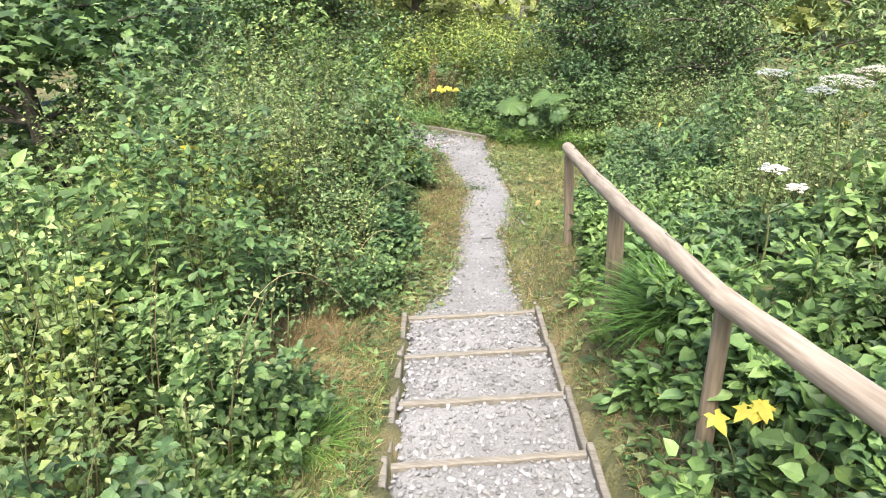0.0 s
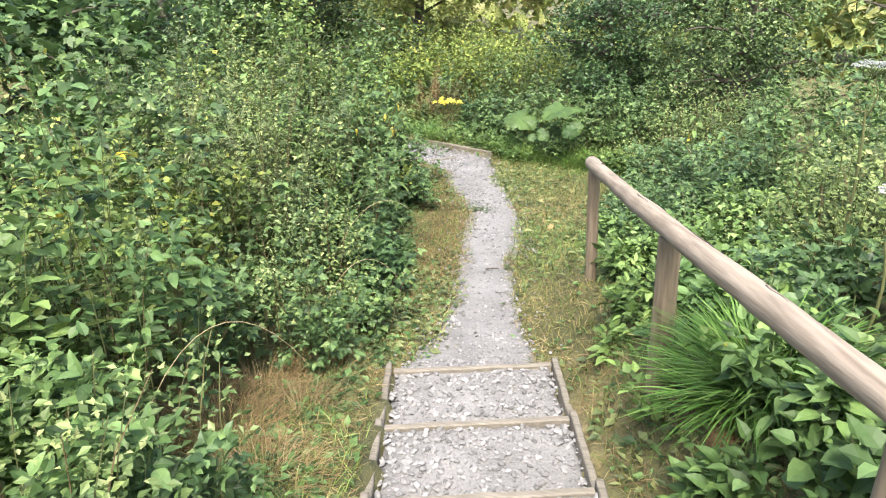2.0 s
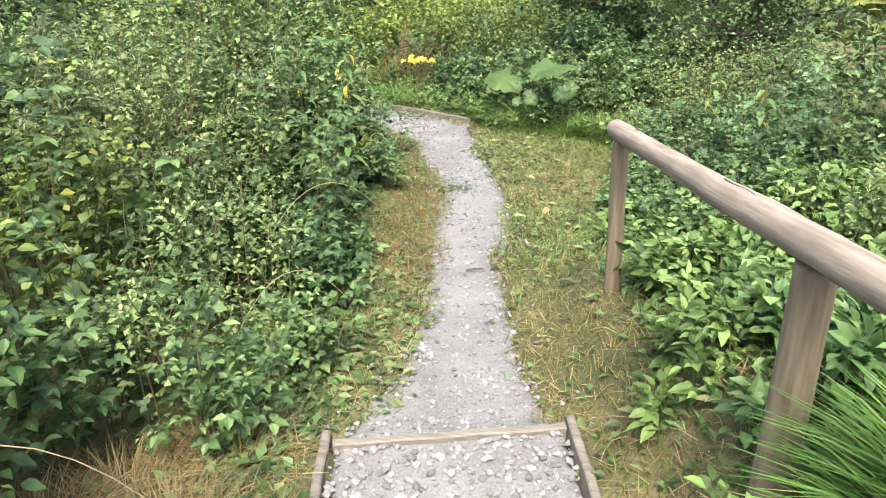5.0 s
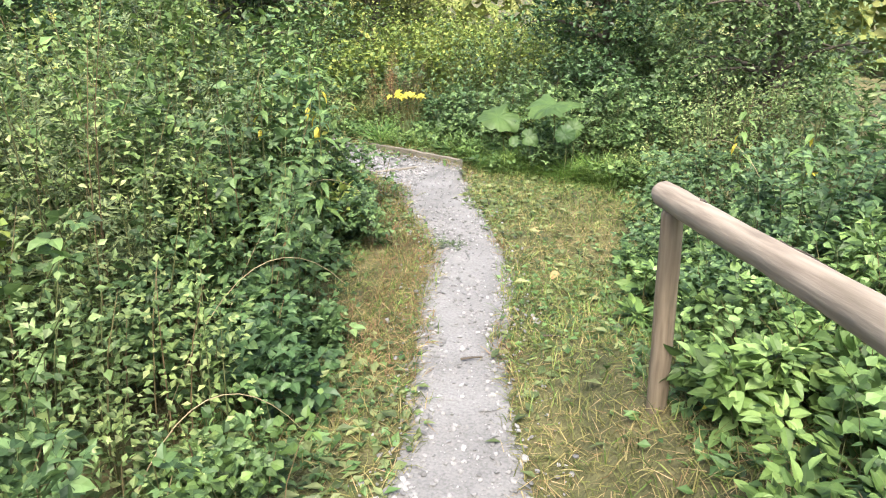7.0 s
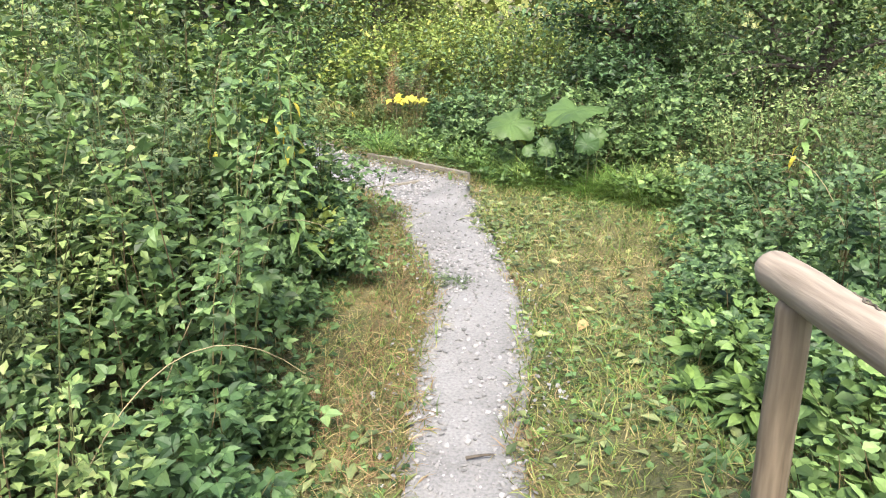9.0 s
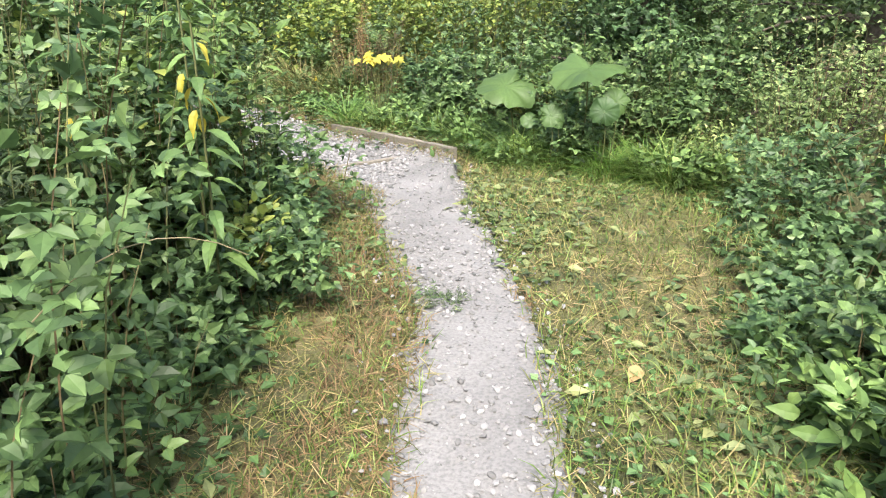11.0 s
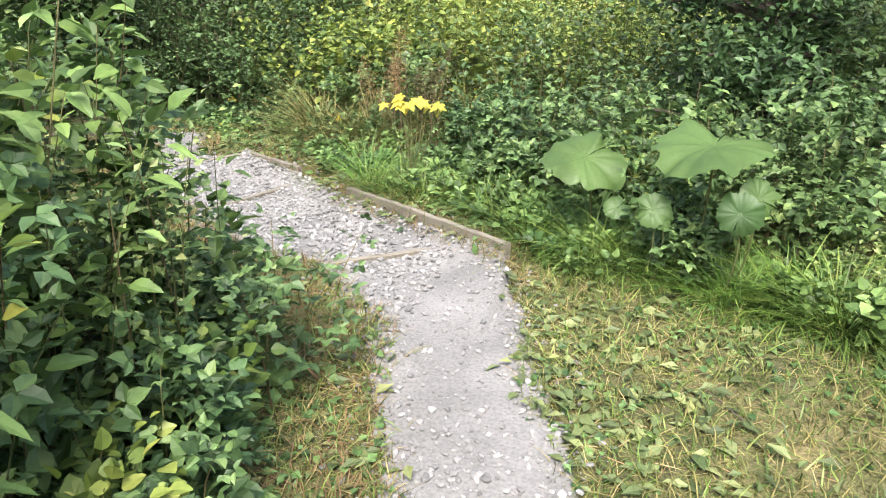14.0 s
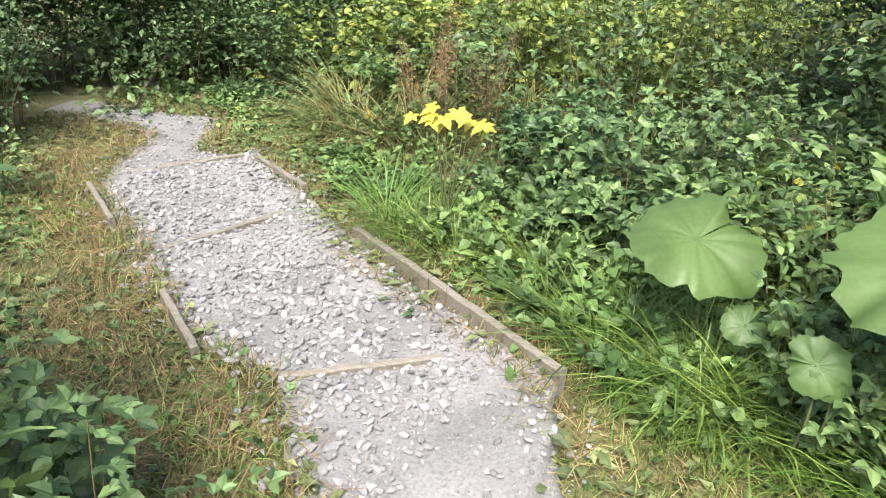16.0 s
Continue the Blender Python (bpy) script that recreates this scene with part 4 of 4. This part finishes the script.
for i, (x, y) in enumerate(((-0.72, -0.6), (-0.76, -0.2), (-0.62, -1.15), (-0.9, -0.9), (-1.0, -0.45), (-1.15, -0.7))):
    tuft("dead_grass", "collapsed dry brown stalks under the bramble hedge", x, y, 0.45, 0.19, 380, "dry", 40 + i, 0.014)

SHAPES["seed"] = lite(0.5)
for i, (x, y, h) in enumerate(((-2.35, 8.0, 1.35), (-2.15, 8.1, 1.2), (-2.6, 8.15, 1.25))):
    clump("dock_stand", "rust-brown seeding dock stalks behind the yellow seedling", "dock", "docks", x, y, 0.12, h, 5, 260, "seed", 0.022, "rust", 300 + i, 0.05, 0.2, 0.4, 0.005, TWIG)


def cane(x, y, tip, high, seed):
    ob = base("bramble_cane", x, y, "thin bare arching bramble cane, pale brown", "bramble cane", "bramble canes")
    a, b = np.array([x, y, float(level(x, y))]), np.array(tip, float)
    mid = (a + b) / 2
    mid[2] = high
    v, f = tubes(bend(a[None, None], mid[None, None], b[None, None], np.linspace(0, 1, 14)[None]), np.array([0.0026]), np.array([0.0012]), 5)
    part_of("cane", v, f, island_material("cane_skin", [(0, (0.3, 0.24, 0.13)), (1, (0.36, 0.3, 0.17))]), ob, smooth=True)


cane(-1.35, 0.9, (-0.75, 1.5, 0.35), 0.9, 1)
cane(-1.1, 0.3, (-0.62, 0.7, 0.2), 0.75, 2)
cane(-1.5, 1.6, (-0.95, 2.3, 0.5), 0.9, 3)
cane(-1.1, -1.4, (-0.5, -0.9, 0.6), 1.3, 4)
cane(1.6, 3.6, (0.9, 4.1, 0.3), 0.9, 5)


def stick(x, y, long, turn, r, label):
    ob = base("twig", x, y, label, "twig", "twigs")
    z = float(np.maximum(path_top(x, y), level(x, y))) + r + 0.012
    d = np.array([math.cos(turn), math.sin(turn), 0]) * long / 2
    c = np.array([x, y, z])
    v, f = tubes(bend((c - d)[None, None], (c + np.array([0.02 * d[1], 0.1 * d[0], 0.004]))[None, None], (c + d)[None, None], np.linspace(0, 1, 7)[None]), np.array([r]), np.array([r * 0.6]), 6)
    part_of("stick", v, f, BARK, ob, smooth=True)


stick(-0.24, 1.83, 0.11, 0.4, 0.007, "short brown twig lying on the gravel path")
stick(0.15, 2.1, 0.13, 0.1, 0.007, "short brown twig lying on mown grass")
stick(-0.05, 4.7, 0.25, 2.2, 0.004, "thin dry twig lying on mown grass")
leaf_spray("dead_leaf", "curled pale brown dead leaf on mown grass", "leaf", 0.11, 3.03, float(level(0.11, 3.03)) + 0.05, 1, "round", 0.08, "dry", 0.01, 12)


def straw_ball():
    g = np.random.default_rng(5)
    x, y = 1.12, -0.98
    ob = base("straw_nest", x, y, "ball of dry reddish-brown grass under the tuft", "dry grass")
    n = 420
    d = unit(g.normal(0, 1, (n, 3)))
    pos = np.array([x, y, float(level(x, y)) + 0.05]) + d * 0.05 * np.array([1.2, 1.2, 0.7])
    v, f = swarm(blade(0.04, 0.8), pos, np.cross(d, g.normal(0, 1, (n, 3))), d, np.full(n, 0.08))
    tagged(part_of("straw", v, f, G["rust"], ob), kind="stuff")


straw_ball()


# ---- fuller growth in places ----
for k, x, y, r, h, big in [
        ("nettle_clump", -1.95, 2.1, 0.4, 1.5, 1.1), ("hedge_shrub", -2.15, 2.9, 0.42, 1.8, 1.2), ("nettle_clump", -2.1, 3.7, 0.42, 1.8, 1.2), ("hedge_shrub", -2.1, 4.2, 0.36, 1.35, 1.2), ("hedge_shrub", -2.6, 3.3, 0.5, 2.2, 1.3),
        ("nettle_clump", -2.7, 3.9, 0.4, 1.6, 1.2), ("mugwort_clump", -2.2, 2.3, 0.5, 1.7, 1.2), ("mugwort_clump", -2.0, 1.2, 0.5, 1.65, 1.2), ("hazel_bush", -2.3, 0.3, 0.6, 1.6, 1.1), ("hazel_bush", -1.9, -0.9, 0.6, 1.35, 1.1),
        ("nettle_clump", -2.6, -1.6, 0.6, 1.5, 1.1), ("hazel_bush", -1.6, -2.2, 0.5, 1.1, 1.1), ("mugwort_clump", -3.0, 1.6, 0.6, 1.9, 1.3), ("hedge_shrub", -3.1, 2.9, 0.6, 1.9, 1.4),
        ("bramble_bush", -1.75, 4.45, 0.3, 0.75, 1.0), ("bramble_bush", -1.5, 3.5, 0.3, 0.75, 1.0),
        ("weed_clump", 1.4, -2.1, 0.27, 0.42, 1.7), ("weed_clump", 1.6, -1.5, 0.35, 0.4, 1.8), ("weed_clump", 1.35, -1.35, 0.2, 0.25, 1.6),
        ("weed_clump", 1.25, 0.6, 0.35, 0.45, 1.5), ("weed_clump", 0.95, 1.1, 0.25, 0.4, 1.4), ("weed_clump", 1.1, 1.7, 0.3, 0.45, 1.4),
        ("weed_clump", -0.9, 6.5, 0.3, 0.25, 1.4), ("weed_clump", -1.4, 6.6, 0.28, 0.22, 1.3), ("weed_clump", -0.3, 6.3, 0.3, 0.25, 1.2), ("weed_clump", 0.3, 5.9, 0.3, 0.25, 1.2), ("weed_clump", -1.8, 6.85, 0.3, 0.25, 1.2), ("weed_clump", -2.4, 7.2, 0.28, 0.2, 1.1), ("weed_clump", -0.6, 6.0, 0.22, 0.2, 1.3), ("weed_clump", 0.55, 5.5, 0.3, 0.3, 1.5),
        ("bramble_bush", -0.2, 6.8, 0.45, 0.9, 1.3), ("bramble_bush", 0.6, 6.5, 0.45, 1.1, 1.3), ("bramble_bush", -1.1, 7.2, 0.45, 0.8, 1.3), ("shade_shrub", -5.6, 6.7, 0.6, 1.3, 1.2), ("shade_shrub", -6.6, 8.3, 0.6, 1.6, 1.2), ("shade_shrub", -6.2, 9.6, 0.7, 1.7, 1.3), ("shade_shrub", -7.2, 7.6, 0.7, 1.7, 1.3), ("shade_shrub", -5.2, 9.4, 0.6, 1.5, 1.2)]:
    plant(k, x, y, r, h, 0.9, big)
for i, (x, y) in enumerate(((-1.2, 5.86), (-1.42, 6.0), (-1.62, 6.13), (-1.95, 6.36), (-2.15, 6.48), (-2.5, 6.72), (-2.7, 6.86))):
    tuft("dead_grass", "short dry brown grass against the retaining board", x, y, 0.16, 0.11, 110, "rust", 60 + i, 0.03)



# ---- plants with a look of their own ----
def dock(x, y, high, n, seed, yellow):
    """An upright stem with long drooping leaves, some turned yellow."""
    g = np.random.default_rng(seed)
    ob = base("tall_dock", x, y, "tall leafy stem with long drooping leaves, some turned yellow", "dock", "tall docks")
    z = float(level(x, y))
    stalk_of(ob, (x, y, z - 0.02), (x + 0.05, y, z + high), 0.006, STEM, "stem", 0.02)
    for i in range(n):
        t = 0.3 + 0.68 * i / n
        az = 2.4 * i + g.uniform(-0.3, 0.3)
        c = np.array([[x + 0.05 * t + 0.02 * math.cos(az), y + 0.02 * math.sin(az), z + high * t]])
        gone = i > 0.5 * n and g.uniform() < yellow
        v, f = swarm(leafy(0.38, 0.16, 0.5), c, np.array([[math.cos(az), math.sin(az), -0.9 if gone else -0.1]]), np.array([[math.cos(az) * 0.6, math.sin(az) * 0.6, 1.0]]), np.array([(0.65 if gone else 1.0) * g.uniform(0.11, 0.17) * (1.15 - 0.4 * t)]))
        part_of("leaf", v, f, G["yellow" if gone else "nettle"], ob, "leaf turned yellow" if gone else "")


for i, (x, y, h, k) in enumerate(((-1.5, 3.05, 1.2, 0.35), (-1.62, 3.2, 1.35, 0.15), (-1.75, 2.75, 1.25, 0.1), (-1.85, 3.5, 1.4, 0.08), (1.5, 3.4, 1.0, 0.15), (1.35, 4.6, 1.0, 0.2))):
    dock(x, y, h, 22, 70 + i, k)


def rosette(x, y, z, n, long, seed):
    """Narrow leaflets spreading from the top of one stem."""
    g = np.random.default_rng(seed)
    ob = base("willowherb", x, y, "young willowherb with narrow bright green leaves in a whorl", "willowherb", "willowherbs")
    stalk_of(ob, (x, y, float(level(x, y))), (x, y, z), 0.004, STEM, "stem", 0.01)
    for i in range(n):
        az, el = 2.4 * i, 0.9 - 1.1 * i / n
        v, f = swarm(ovate(0.16, 0.12, 0.3), np.array([[x, y, z - 0.05 * (n - i) / n]]), np.array([[math.cos(az) * math.cos(el), math.sin(az) * math.cos(el), math.sin(el)]]), np.array([[0, 0, 1.0]]), np.array([long * g.uniform(0.75, 1.1)]))
        part_of("leaf", v, f, G["bright"], ob)


for i, (x, y, z) in enumerate(((-2.12, 4.34, -0.05), (-1.98, 4.5, -0.12), (-1.86, 4.05, 0.05), (-2.3, 4.75, -0.1))):
    rosette(x, y, z, 17, 0.15, 90 + i)

seedling = base("butterbur_seedling", -1.66, 4.38, "low butterbur seedling with two round green leaves", "butterbur")
for i, (x, y, rad) in enumerate(((-1.64, 4.36, 0.065), (-1.72, 4.42, 0.045))):
    c = (x, y, float(level(x, y)) + 0.09 - 0.03 * i)
    big_leaf(seedling, c, rad, (0.1, -0.3, 1.0), 1.5 * i, 40 + i, 0.08)
    stalk_of(seedling, (-1.67, 4.4, float(level(-1.67, 4.4)) - 0.01), c, 0.004, STEM)

for k, x, y, r, h, big in [
        ("hazel_bush", -1.78, 3.95, 0.2, 0.6, 1.0), ("hazel_bush", -1.7, 3.45, 0.18, 0.5, 1.0), ("hazel_bush", -2.05, 2.75, 0.25, 0.8, 1.0), ("mugwort_clump", -0.72, 3.56, 0.06, 0.16, 0.6),
        ("weed_clump", -1.25, 6.28, 0.16, 0.16, 1.5), ("weed_clump", -0.85, 6.1, 0.16, 0.16, 1.4), ("weed_clump", 0.66, 3.4, 0.12, 0.14, 1.6), ("weed_clump", 0.75, 2.7, 0.14, 0.16, 1.5)]:
    plant(k, x, y, r, h, 0.9, big)


def rail_crack(s, across, long):
    """A dark drying crack along the top of the rail."""
    a, b = Vector(RAIL_PTS[0]), Vector(RAIL_PTS[1])
    d = (b - a).normalized()
    side = d.cross(Vector((0, 0, 1))).normalized()
    up = side.cross(d)
    c = a + d * s + Vector((-0.025 * math.sin(math.pi * s / (b - a).length), 0, 0)) + (side * math.sin(across) + up * math.cos(across)) * 0.0425
    q = np.linspace(0, 1, 9)
    line = np.array([c + d * (long * (t - 0.5)) + side * (0.004 * math.sin(9 * t)) for t in q])
    v, f = tubes(line[None], np.array([0.0035]), np.array([0.001]), 5)
    part_of("crack", v, f, BARK, rail_ob, "dark drying crack")


for s, across, long in ((0.32, -0.5, 0.07), (0.36, -0.2, 0.05), (0.9, -0.6, 0.2), (1.45, 0.1, 0.25), (2.2, -0.4, 0.3), (2.75, -0.2, 0.18)):
    rail_crack(s, across, long)

# long grass on the bank below and beside the butterbur
bank_rng = random.Random(8)
for i in range(26):
    along = bank_rng.uniform(0, 1)
    x, y = 0.6 - 3.0 * along + bank_rng.uniform(-0.1, 0.1), 5.35 + 1.55 * along + bank_rng.uniform(-0.05, 0.45)
    if not inside(PATH_POLY, np.array([x]), np.array([y]))[0]:
        tuft("grass_tuft", "pale green long grass tuft on the bank beside butterbur", x, y, 0.22, bank_rng.uniform(0.3, 0.46), 150, "lush" if i % 3 == 0 else "grass", 120 + i, 0.016)
